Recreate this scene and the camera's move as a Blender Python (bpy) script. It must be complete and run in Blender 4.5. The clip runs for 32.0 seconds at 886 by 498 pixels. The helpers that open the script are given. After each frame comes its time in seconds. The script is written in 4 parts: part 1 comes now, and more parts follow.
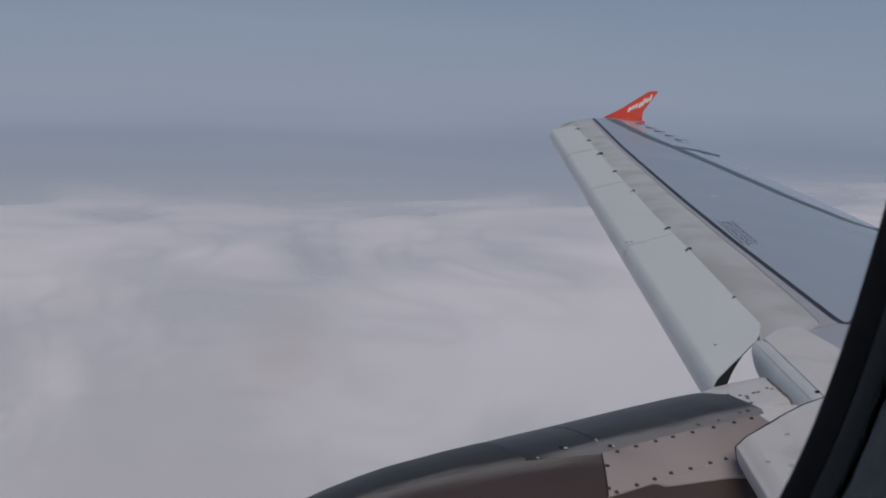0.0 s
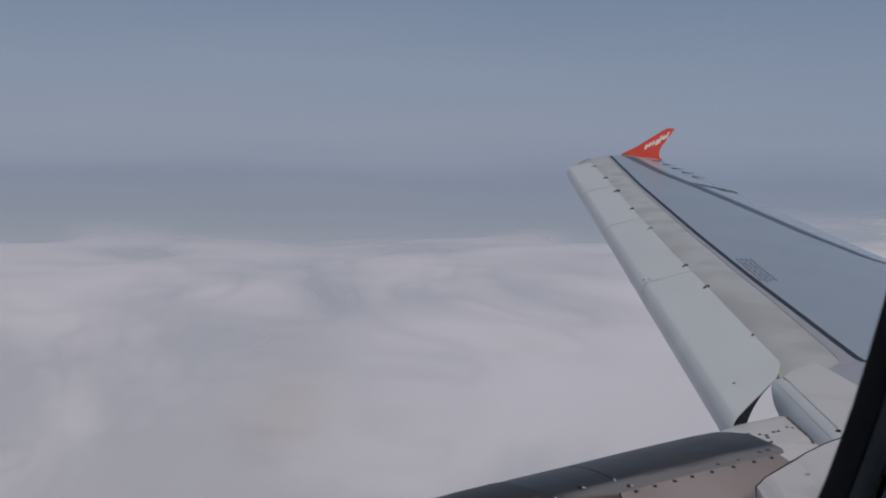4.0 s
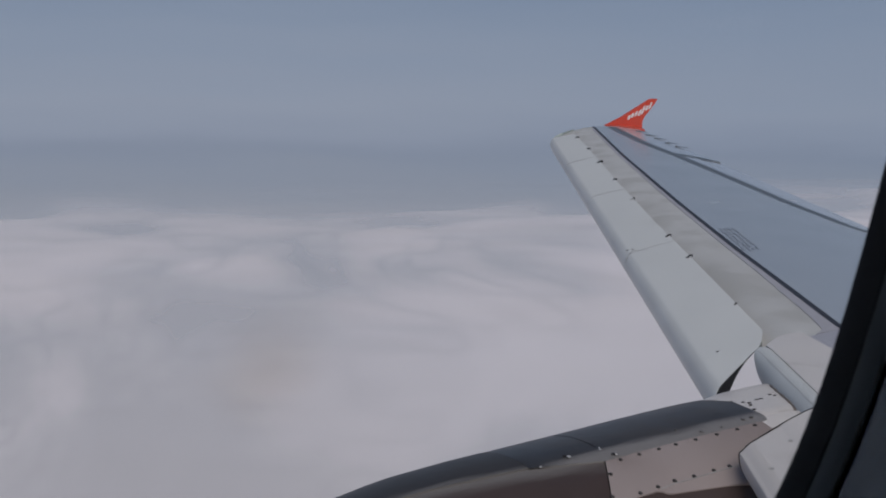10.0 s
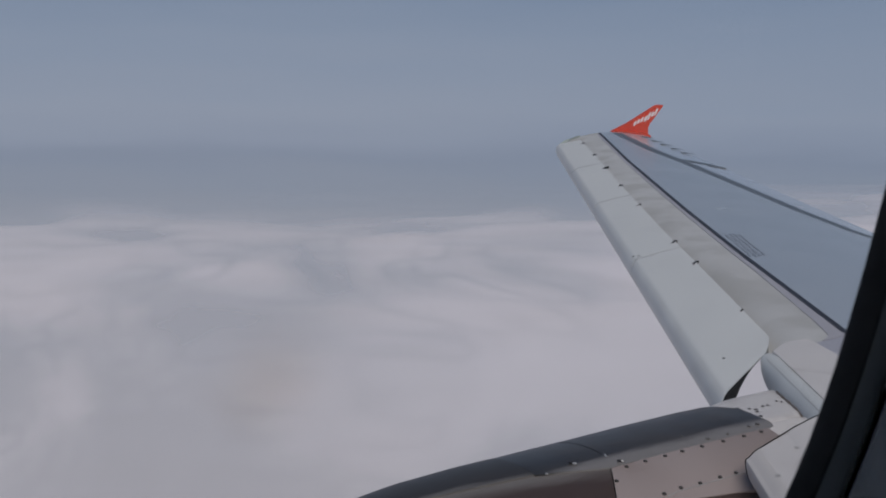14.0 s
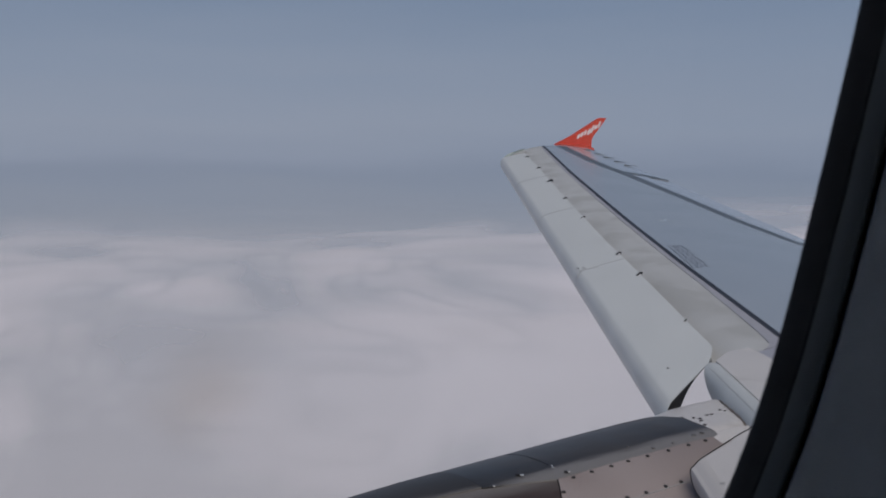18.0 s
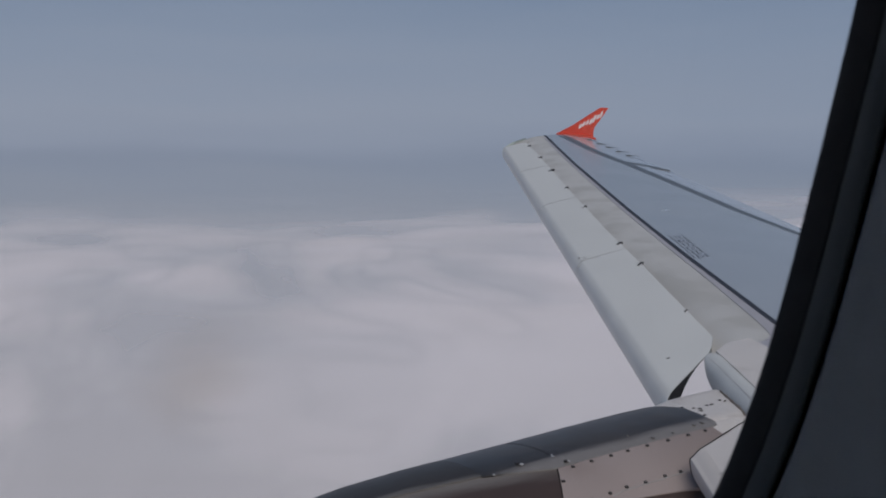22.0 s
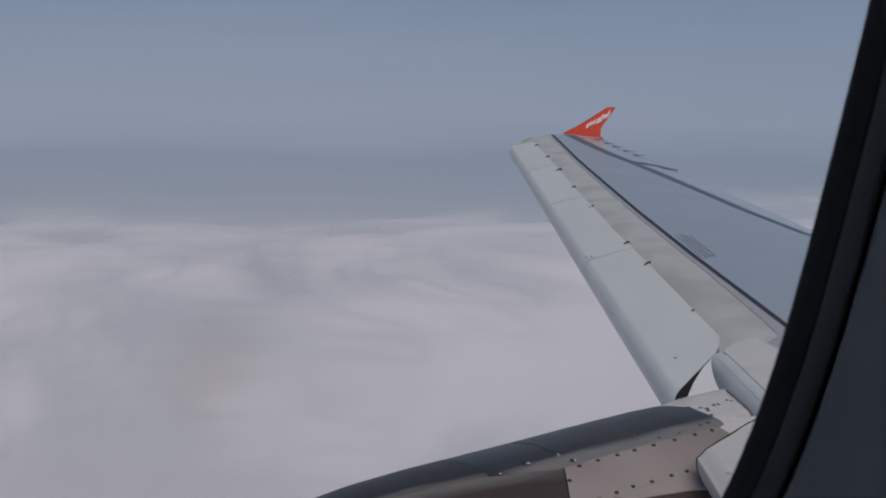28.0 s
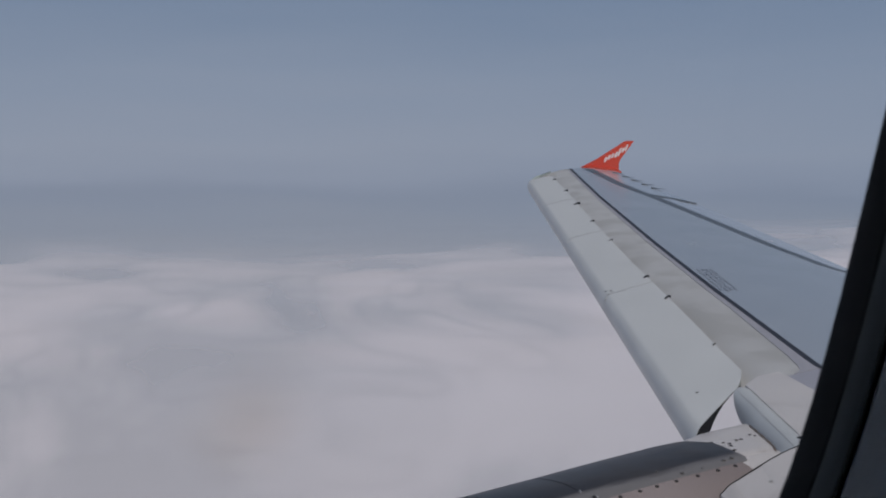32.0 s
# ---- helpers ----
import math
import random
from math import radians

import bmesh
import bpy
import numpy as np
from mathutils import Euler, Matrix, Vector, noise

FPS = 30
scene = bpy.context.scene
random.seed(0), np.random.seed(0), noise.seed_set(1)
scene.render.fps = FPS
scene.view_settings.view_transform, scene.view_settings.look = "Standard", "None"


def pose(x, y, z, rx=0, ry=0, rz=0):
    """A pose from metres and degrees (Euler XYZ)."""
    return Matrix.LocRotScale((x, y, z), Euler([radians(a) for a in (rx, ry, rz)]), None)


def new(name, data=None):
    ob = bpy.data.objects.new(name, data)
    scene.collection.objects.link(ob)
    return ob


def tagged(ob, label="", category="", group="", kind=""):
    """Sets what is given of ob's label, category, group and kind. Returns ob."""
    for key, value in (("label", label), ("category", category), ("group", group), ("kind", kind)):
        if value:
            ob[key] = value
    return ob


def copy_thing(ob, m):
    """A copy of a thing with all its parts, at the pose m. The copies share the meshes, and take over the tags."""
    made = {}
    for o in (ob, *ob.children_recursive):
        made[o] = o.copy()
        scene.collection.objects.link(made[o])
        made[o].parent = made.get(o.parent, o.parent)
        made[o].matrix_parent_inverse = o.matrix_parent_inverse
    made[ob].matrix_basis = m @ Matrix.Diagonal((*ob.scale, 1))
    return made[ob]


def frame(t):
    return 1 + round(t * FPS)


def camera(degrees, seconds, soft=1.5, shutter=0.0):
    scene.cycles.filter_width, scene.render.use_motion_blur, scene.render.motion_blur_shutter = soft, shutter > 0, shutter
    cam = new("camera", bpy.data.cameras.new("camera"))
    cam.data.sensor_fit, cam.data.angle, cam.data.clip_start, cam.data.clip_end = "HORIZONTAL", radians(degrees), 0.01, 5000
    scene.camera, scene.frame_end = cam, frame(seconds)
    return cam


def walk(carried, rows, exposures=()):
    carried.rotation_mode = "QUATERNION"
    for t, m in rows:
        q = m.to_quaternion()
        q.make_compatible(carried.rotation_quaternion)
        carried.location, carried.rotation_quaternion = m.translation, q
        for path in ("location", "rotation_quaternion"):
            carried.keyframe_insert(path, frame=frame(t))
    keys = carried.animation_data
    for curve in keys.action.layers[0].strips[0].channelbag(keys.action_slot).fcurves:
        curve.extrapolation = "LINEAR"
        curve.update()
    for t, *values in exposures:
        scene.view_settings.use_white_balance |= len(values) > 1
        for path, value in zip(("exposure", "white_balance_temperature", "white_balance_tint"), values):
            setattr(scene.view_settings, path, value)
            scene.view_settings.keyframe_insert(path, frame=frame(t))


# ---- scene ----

# ---------- camera ----------
# seconds, place in metres, then degrees: turn to aft, tilt up, lean to the left
PATH = [
    (0.0, -1.9739, 1.4449, 0.4695, 26.40, -5.47, 0.82),
    (0.5, -1.9735, 1.4455, 0.4713, 26.09, -5.46, 0.52),
    (1.0, -1.9727, 1.4448, 0.4693, 25.16, -5.52, 1.31),
    (1.5, -1.9714, 1.4450, 0.4697, 25.48, -5.49, 0.91),
    (2.0, -1.9684, 1.4449, 0.4696, 26.03, -5.45, 0.96),
    (2.5, -1.9702, 1.4457, 0.4719, 25.93, -4.91, 0.68),
    (3.0, -1.9698, 1.4454, 0.4711, 25.82, -4.68, 0.63),
    (3.5, -1.9694, 1.4455, 0.4713, 25.37, -5.25, 0.43),
    (4.0, -1.9688, 1.4461, 0.4737, 25.50, -3.62, 0.64),
    (4.5, -1.9692, 1.4458, 0.4717, 25.60, -3.81, 0.46),
    (6.5, -1.9684, 1.4456, 0.4720, 25.54, -3.86, 0.33),
    (7.0, -1.9686, 1.4454, 0.4704, 25.75, -3.97, 0.37),
    (7.5, -1.9685, 1.4451, 0.4697, 25.89, -4.27, 0.27),
    (8.0, -1.9686, 1.4453, 0.4702, 25.92, -4.58, 0.38),
    (8.5, -1.9685, 1.4453, 0.4699, 25.90, -4.82, 0.24),
    (9.0, -1.9684, 1.4453, 0.4700, 25.91, -4.98, 0.02),
    (9.5, -1.9683, 1.4454, 0.4703, 25.89, -5.07, 0.03),
    (10.0, -1.9677, 1.4450, 0.4685, 26.31, -4.98, 0.19),
    (10.5, -1.9674, 1.4452, 0.4694, 26.49, -4.92, 0.39),
    (11.0, -1.9666, 1.4451, 0.4694, 26.87, -4.65, 0.30),
    (11.5, -1.9665, 1.4450, 0.4683, 27.17, -4.48, 0.29),
    (12.0, -1.9660, 1.4453, 0.4699, 27.29, -4.33, 0.23),
    (12.5, -1.9664, 1.4451, 0.4690, 26.89, -4.34, 0.34),
    (13.0, -1.9670, 1.4453, 0.4699, 26.76, -4.37, 0.40),
    (13.5, -1.9665, 1.4453, 0.4705, 25.75, -4.57, 0.23),
    (14.0, -1.9658, 1.4454, 0.4706, 26.01, -4.68, 0.14),
    (14.5, -1.9656, 1.4455, 0.4707, 26.07, -4.67, -0.19),
    (16.5, -1.9641, 1.4453, 0.4697, 27.12, -4.31, 0.32),
    (17.0, -1.9636, 1.4451, 0.4691, 27.60, -4.04, 0.17),
    (17.5, -1.9634, 1.4453, 0.4695, 28.56, -4.09, 0.02),
    (18.0, -1.9630, 1.4449, 0.4678, 28.72, -3.99, -0.19),
    (18.5, -1.9624, 1.4448, 0.4675, 28.75, -3.99, 0.04),
    (19.0, -1.9621, 1.4450, 0.4680, 28.60, -4.23, 0.11),
    (19.5, -1.9613, 1.4446, 0.4663, 28.60, -4.28, 0.10),
    (20.0, -1.9604, 1.4450, 0.4682, 28.77, -4.32, 0.11),
    (20.5, -1.9606, 1.4450, 0.4682, 28.78, -4.32, 0.14),
    (21.0, -1.9604, 1.4451, 0.4681, 28.68, -4.35, 0.06),
    (21.5, -1.9603, 1.4449, 0.4679, 28.63, -4.44, 0.05),
    (22.0, -1.9607, 1.4448, 0.4667, 28.65, -4.53, 0.09),
    (22.5, -1.9604, 1.4448, 0.4678, 28.69, -4.60, 0.02),
    (23.0, -1.9603, 1.4448, 0.4679, 28.84, -4.39, 0.01),
    (23.5, -1.9610, 1.4446, 0.4666, 28.70, -4.33, 0.10),
    (24.0, -1.9611, 1.4445, 0.4661, 28.45, -4.31, -0.08),
    (24.5, -1.9612, 1.4443, 0.4659, 28.56, -4.28, -0.00),
    (25.0, -1.9615, 1.4443, 0.4660, 28.64, -4.29, 0.04),
    (25.5, -1.9620, 1.4442, 0.4650, 28.67, -4.43, 0.14),
    (27.5, -1.9631, 1.4444, 0.4662, 28.62, -4.50, 0.07),
    (28.0, -1.9638, 1.4443, 0.4653, 28.32, -4.58, 0.26),
    (28.5, -1.9634, 1.4444, 0.4661, 27.89, -4.60, 0.44),
    (29.0, -1.9631, 1.4446, 0.4673, 27.83, -4.68, 0.19),
    (29.5, -1.9630, 1.4447, 0.4667, 27.81, -4.71, 0.12),
    (30.0, -1.9625, 1.4445, 0.4665, 27.63, -4.64, -0.24),
    (30.5, -1.9622, 1.4445, 0.4664, 29.10, -4.48, 0.20),
    (31.0, -1.9621, 1.4445, 0.4660, 29.56, -4.25, -0.07),
    (31.5, -1.9652, 1.4445, 0.4663, 28.95, -4.10, -0.01),
    (32.0, -1.9682, 1.4455, 0.4709, 27.39, -2.86, -0.18),
]
cam = camera(42.28, 32.0, soft=1.9)
# focused on the wing, so the window frame close by is soft
cam.data.dof.use_dof, cam.data.dof.focus_distance, cam.data.dof.aperture_fstop = True, 9.0, 34.0
walk(cam, [(t, pose(x, y, z, 90 + up, 0, -aft) @ pose(0, 0, 0, 0, 0, lean)) for t, x, y, z, aft, up, lean in PATH])

# ---------- world and sun ----------
SUN_HEIGHT, SUN_TURN = 50.0, 196.0
world = bpy.data.worlds.new("hazy_sky")
scene.world = world
world.use_nodes = True
wn, wl = world.node_tree.nodes, world.node_tree.links
wn.clear()
sky = wn.new("ShaderNodeTexSky")
sky.sky_type = "NISHITA"
sky.sun_disc = False
sky.sun_elevation, sky.sun_rotation = radians(SUN_HEIGHT), radians(SUN_TURN)
sky.altitude, sky.dust_density = 1500, 2.0
sky_level = wn.new("ShaderNodeVectorMath")
sky_level.operation = "SCALE"
sky_level.inputs["Scale"].default_value = 0.07
wl.new(sky.outputs[0], sky_level.inputs[0])
coord = wn.new("ShaderNodeTexCoord")
split = wn.new("ShaderNodeSeparateXYZ")
wl.new(coord.outputs["Generated"], split.inputs[0])
haze = wn.new("ShaderNodeValToRGB")
span = wn.new("ShaderNodeMapRange")
span.inputs["From Min"].default_value, span.inputs["From Max"].default_value = -0.3, 0.3
# faint uneven layers in the haze
layers, layer_way, waver = wn.new("ShaderNodeTexNoise"), wn.new("ShaderNodeMapping"), wn.new("ShaderNodeMath")
layer_way.inputs["Scale"].default_value = (5.0, 5.0, 42.0)
layers.inputs["Scale"].default_value, layers.inputs["Detail"].default_value = 1.0, 4
wl.new(coord.outputs["Generated"], layer_way.inputs["Vector"])
wl.new(layer_way.outputs[0], layers.inputs["Vector"])
waver.operation = "MULTIPLY_ADD"
waver.inputs[1].default_value = 0.05
wl.new(layers.outputs["Fac"], waver.inputs[0])
rooted = wn.new("ShaderNodeMath")
rooted.operation = "SUBTRACT"
rooted.inputs[1].default_value = 0.025
wl.new(split.outputs["Z"], rooted.inputs[0])
wl.new(rooted.outputs[0], waver.inputs[2])
wl.new(waver.outputs[0], span.inputs["Value"])
wl.new(span.outputs[0], haze.inputs[0])
HAZE = [(0.0, (0.305, 0.302, 0.335)), (0.40, (0.270, 0.292, 0.350)), (0.475, (0.247, 0.281, 0.355)), (0.497, (0.236, 0.272, 0.351)), (0.518, (0.262, 0.299, 0.382)),
        (0.56, (0.284, 0.322, 0.404)), (0.66, (0.252, 0.302, 0.396)), (0.78, (0.192, 0.253, 0.360))]
ramp = haze.color_ramp
while len(ramp.elements) < len(HAZE):
    ramp.elements.new(0.5)
for e, (at, colour) in zip(ramp.elements, HAZE):
    e.position, e.color = at, (*colour, 1)
high = wn.new("ShaderNodeMapRange")
high.interpolation_type = "SMOOTHSTEP"
high.inputs["From Min"].default_value, high.inputs["From Max"].default_value = 0.16, 0.6
wl.new(split.outputs["Z"], high.inputs["Value"])
blend = wn.new("ShaderNodeMix")
blend.data_type = "RGBA"
wl.new(high.outputs[0], blend.inputs[0])
deeper, toward_aft = wn.new("ShaderNodeMix"), wn.new("ShaderNodeMapRange")
toward_aft.interpolation_type = "SMOOTHSTEP"
toward_aft.inputs["From Min"].default_value, toward_aft.inputs["From Max"].default_value = 0.25, 0.9
wl.new(split.outputs["X"], toward_aft.inputs["Value"])
deeper.data_type, deeper.blend_type = "RGBA", "MULTIPLY"
deeper.inputs[7].default_value = (0.905, 0.94, 0.968, 1)
wl.new(toward_aft.outputs[0], deeper.inputs[0])
wl.new(haze.outputs[0], deeper.inputs[6])
wl.new(deeper.outputs[2], blend.inputs[6])
wl.new(sky_level.outputs[0], blend.inputs[7])
back = wn.new("ShaderNodeBackground")
wl.new(blend.outputs[2], back.inputs[0])
out = wn.new("ShaderNodeOutputWorld")
wl.new(back.outputs[0], out.inputs[0])

sun = new("sun", bpy.data.lights.new("sun", "SUN"))
sun.data.energy, sun.data.angle, sun.data.color = 1.6, radians(40), (1.0, 0.93, 0.85)
sun_way = Vector((math.sin(radians(SUN_TURN)) * math.cos(radians(SUN_HEIGHT)), math.cos(radians(SUN_TURN)) * math.cos(radians(SUN_HEIGHT)), math.sin(radians(SUN_HEIGHT))))
sun.rotation_euler = sun_way.to_track_quat("Z", "Y").to_euler()


# ---------- materials ----------
def surface(name, colour, rough=0.5, metal=0.0, vary=0.08, size=3.0, fine=60.0, bump=0.02, stain=None, stain_size=(1, 1, 1), stain_level=(0.5, 0.75), coat=0.0, shine=0.5):
    """Procedural paint, metal or plastic: large blotches, fine grain, faint relief and, if asked for, stains."""
    m = bpy.data.materials.new(name)
    m.use_nodes = True
    n, l = m.node_tree.nodes, m.node_tree.links
    b = n["Principled BSDF"]
    where = n.new("ShaderNodeTexCoord")
    big, small = n.new("ShaderNodeTexNoise"), n.new("ShaderNodeTexNoise")
    big.inputs["Scale"].default_value, small.inputs["Scale"].default_value = size, fine
    big.inputs["Detail"].default_value, small.inputs["Detail"].default_value = 4, 3
    both = n.new("ShaderNodeMath")
    both.operation = "MULTIPLY_ADD"
    both.inputs[1].default_value = 0.35
    l.new(where.outputs["Object"], big.inputs["Vector"])
    l.new(where.outputs["Object"], small.inputs["Vector"])
    l.new(small.outputs["Fac"], both.inputs[0])
    l.new(big.outputs["Fac"], both.inputs[2])
    tone = n.new("ShaderNodeMapRange")
    tone.inputs["From Min"].default_value, tone.inputs["From Max"].default_value = 0.35, 1.0
    tone.inputs["To Min"].default_value, tone.inputs["To Max"].default_value = 1 - vary, 1 + vary
    l.new(both.outputs[0], tone.inputs["Value"])
    scaled = n.new("ShaderNodeVectorMath")
    scaled.operation = "SCALE"
    scaled.inputs[0].default_value = colour
    l.new(tone.outputs[0], scaled.inputs["Scale"])
    last = scaled.outputs[0]
    if stain:
        squeeze = n.new("ShaderNodeMapping")
        squeeze.inputs["Scale"].default_value = stain_size
        l.new(where.outputs["Object"], squeeze.inputs["Vector"])
        blot = n.new("ShaderNodeTexNoise")
        blot.inputs["Scale"].default_value, blot.inputs["Detail"].default_value = 1.0, 6
        l.new(squeeze.outputs[0], blot.inputs["Vector"])
        cut = n.new("ShaderNodeMapRange")
        cut.interpolation_type = "SMOOTHSTEP"
        cut.inputs["From Min"].default_value, cut.inputs["From Max"].default_value = stain_level
        l.new(blot.outputs["Fac"], cut.inputs["Value"])
        mix = n.new("ShaderNodeMix")
        mix.data_type = "RGBA"
        l.new(cut.outputs[0], mix.inputs[0])
        l.new(last, mix.inputs[6])
        mix.inputs[7].default_value = (*stain, 1)
        last = mix.outputs[2]
    l.new(last, b.inputs["Base Color"])
    b.inputs["Metallic"].default_value = metal
    b.inputs["Coat Weight"].default_value = coat
    b.inputs["Specular IOR Level"].default_value = shine
    gloss = n.new("ShaderNodeMapRange")
    gloss.inputs["To Min"].default_value, gloss.inputs["To Max"].default_value = max(rough - 0.08, 0.02), min(rough + 0.08, 1)
    l.new(big.outputs["Fac"], gloss.inputs["Value"])
    l.new(gloss.outputs[0], b.inputs["Roughness"])
    if bump:
        relief = n.new("ShaderNodeBump")
        relief.inputs["Strength"].default_value, relief.inputs["Distance"].default_value = 0.4, bump
        l.new(big.outputs["Fac"], relief.inputs["Height"])
        l.new(relief.outputs[0], b.inputs["Normal"])
    return m


SLAT = surface("slat_paint", (0.645, 0.655, 0.642), 0.55, shine=0.3, vary=0.05, size=2.0, bump=0.004, stain=(0.54, 0.545, 0.53), stain_size=(3, 2, 3), stain_level=(0.58, 0.9))
EDGE = surface("leading_edge_paint", (0.565, 0.56, 0.545), 0.55, shine=0.35, vary=0.06, size=3.0, bump=0.001, stain=(0.465, 0.457, 0.437), stain_size=(3.0, 2.4, 3.0), stain_level=(0.42, 0.66))
ROOT = surface("white_root_paint", (0.645, 0.61, 0.585), 0.42, vary=0.05, size=3.0, bump=0.003, stain=(0.50, 0.465, 0.44), stain_size=(4, 3, 4), stain_level=(0.52, 0.72))
WING = surface("grey_wing_paint", (0.365, 0.398, 0.436), 0.24, vary=0.05, size=1.2, bump=0.003)
ROOT_GREY = surface("lavender_root_paint", (0.385, 0.38, 0.42), 0.42, shine=0.4, vary=0.06, size=2.0, bump=0.003)
AFT = surface("pale_aft_panel_paint", (0.46, 0.49, 0.53), 0.14, vary=0.04, size=1.5, bump=0.003)
LINE = surface("black_sealant", (0.035, 0.038, 0.05), 0.6, vary=0.2, size=4.0, bump=0)
LINE_GREY = surface("dark_grey_stripe_paint", (0.10, 0.115, 0.135), 0.5, vary=0.1, size=4.0, bump=0)
SEAM = surface("grey_joint_sealant", (0.37, 0.37, 0.365), 0.6, vary=0.3, size=9.0, bump=0)
BARE = surface("bare_slat_metal", (0.675, 0.675, 0.65), 0.5, shine=0.35, vary=0.07, size=3.0, bump=0.001, stain=(0.60, 0.595, 0.57), stain_size=(3, 1.2, 3), stain_level=(0.5, 0.8))
STRIPE = surface("worn_stripe_paint", (0.125, 0.145, 0.165), 0.45, vary=0.15, size=5.0, bump=0)
STRIP = surface("lavender_grey_sealant", (0.40, 0.39, 0.42), 0.5, vary=0.1, size=5.0, bump=0)
STENCIL = surface("faded_stencil_ink", (0.215, 0.24, 0.28), 0.5, vary=0.15, size=30.0, bump=0)
SCUFF = surface("grey_scuff", (0.40, 0.385, 0.37), 0.6, vary=0.3, size=40.0, bump=0)
DENT = surface("dull_worn_metal", (0.17, 0.16, 0.155), 0.45, metal=0.2, vary=0.3, size=60.0, bump=0)
WARM_NOSE = surface("warm_grey_nose_paint", (0.60, 0.565, 0.54), 0.5, shine=0.3, vary=0.06, size=4.0, bump=0.001)
DARK = surface("black_rubber", (0.014, 0.014, 0.016), 0.7, shine=0.25, vary=0.2, size=8.0, bump=0.002)
ORANGE = surface("orange_paint", (0.66, 0.078, 0.042), 0.4, vary=0.06, size=3.0, bump=0)
WHITE = surface("white_marking_paint", (0.80, 0.74, 0.72), 0.5, vary=0.04, size=8.0, bump=0)
LENS = surface("pale_green_lens", (0.50, 0.56, 0.52), 0.15, vary=0.1, size=8.0, bump=0)
COWL = surface("dark_cowl_paint", (0.070, 0.049, 0.043), 0.4, shine=0.35, vary=0.15, size=2.0, bump=0.004)
NOSE = surface("bare_leading_edge_metal", (0.57, 0.585, 0.58), 0.5, shine=0.3, vary=0.08, size=4.0, bump=0.003, stain=(0.50, 0.52, 0.535), stain_size=(5, 2, 5), stain_level=(0.5, 0.8))
CROWN = surface("dark_crown_paint", (0.041, 0.036, 0.034), 0.44, shine=0.24, vary=0.2, size=2.5, bump=0.004)
RUST = surface("brown_stained_sealant", (0.20, 0.165, 0.14), 0.6, vary=0.35, size=30.0, bump=0.001)
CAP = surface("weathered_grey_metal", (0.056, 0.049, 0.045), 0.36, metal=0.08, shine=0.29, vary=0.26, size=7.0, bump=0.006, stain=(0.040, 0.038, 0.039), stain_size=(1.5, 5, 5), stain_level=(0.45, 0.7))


def paint_sheen(m, axis_y, axis_z, start, full, colour, lean=0.0):
    """Paler sheen painted into the colour, more and more away from the crown of the cowl."""
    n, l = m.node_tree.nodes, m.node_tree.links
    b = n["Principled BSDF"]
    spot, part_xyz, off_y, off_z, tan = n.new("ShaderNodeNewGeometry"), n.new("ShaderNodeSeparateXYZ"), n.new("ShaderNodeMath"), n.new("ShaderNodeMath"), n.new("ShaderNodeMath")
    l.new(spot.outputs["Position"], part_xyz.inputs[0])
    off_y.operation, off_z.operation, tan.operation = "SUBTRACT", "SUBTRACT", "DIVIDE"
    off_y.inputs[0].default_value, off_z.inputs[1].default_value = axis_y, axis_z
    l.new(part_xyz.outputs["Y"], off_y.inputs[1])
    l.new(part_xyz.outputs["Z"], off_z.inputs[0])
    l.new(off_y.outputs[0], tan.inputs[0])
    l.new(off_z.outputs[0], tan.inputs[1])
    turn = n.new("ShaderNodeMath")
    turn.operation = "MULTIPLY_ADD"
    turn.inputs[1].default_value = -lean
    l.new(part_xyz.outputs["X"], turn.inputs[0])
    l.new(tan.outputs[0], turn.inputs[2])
    streak, squeeze, with_noise = n.new("ShaderNodeTexNoise"), n.new("ShaderNodeMapping"), n.new("ShaderNodeMath")
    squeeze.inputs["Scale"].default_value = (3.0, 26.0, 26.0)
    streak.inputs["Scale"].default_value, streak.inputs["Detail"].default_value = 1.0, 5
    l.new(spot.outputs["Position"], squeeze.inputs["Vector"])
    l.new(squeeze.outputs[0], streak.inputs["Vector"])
    with_noise.operation = "MULTIPLY_ADD"
    with_noise.inputs[1].default_value = 0.09
    l.new(streak.outputs["Fac"], with_noise.inputs[0])
    l.new(turn.outputs[0], with_noise.inputs[2])
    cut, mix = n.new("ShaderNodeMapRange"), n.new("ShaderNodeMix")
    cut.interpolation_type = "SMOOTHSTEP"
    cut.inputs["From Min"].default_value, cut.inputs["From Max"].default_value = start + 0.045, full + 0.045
    l.new(with_noise.outputs[0], cut.inputs["Value"])
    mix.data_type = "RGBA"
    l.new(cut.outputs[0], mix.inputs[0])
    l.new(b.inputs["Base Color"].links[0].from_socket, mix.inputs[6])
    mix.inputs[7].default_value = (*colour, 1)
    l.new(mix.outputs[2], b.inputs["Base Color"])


# Soft highlight along the crown's edge, painted into both colours.
paint_sheen(CROWN, 5.75, -1.95, 0.012, 0.075, (0.150, 0.140, 0.132), 0.1135)
paint_sheen(COWL, 5.75, -1.95, 0.20, 0.070, (0.185, 0.168, 0.155), 0.1135)
# The fairing's brighter lower reflection is painted into its colour.
paint_sheen(CAP, 5.75, -1.95, 0.085, 0.155, (0.235, 0.22, 0.21))


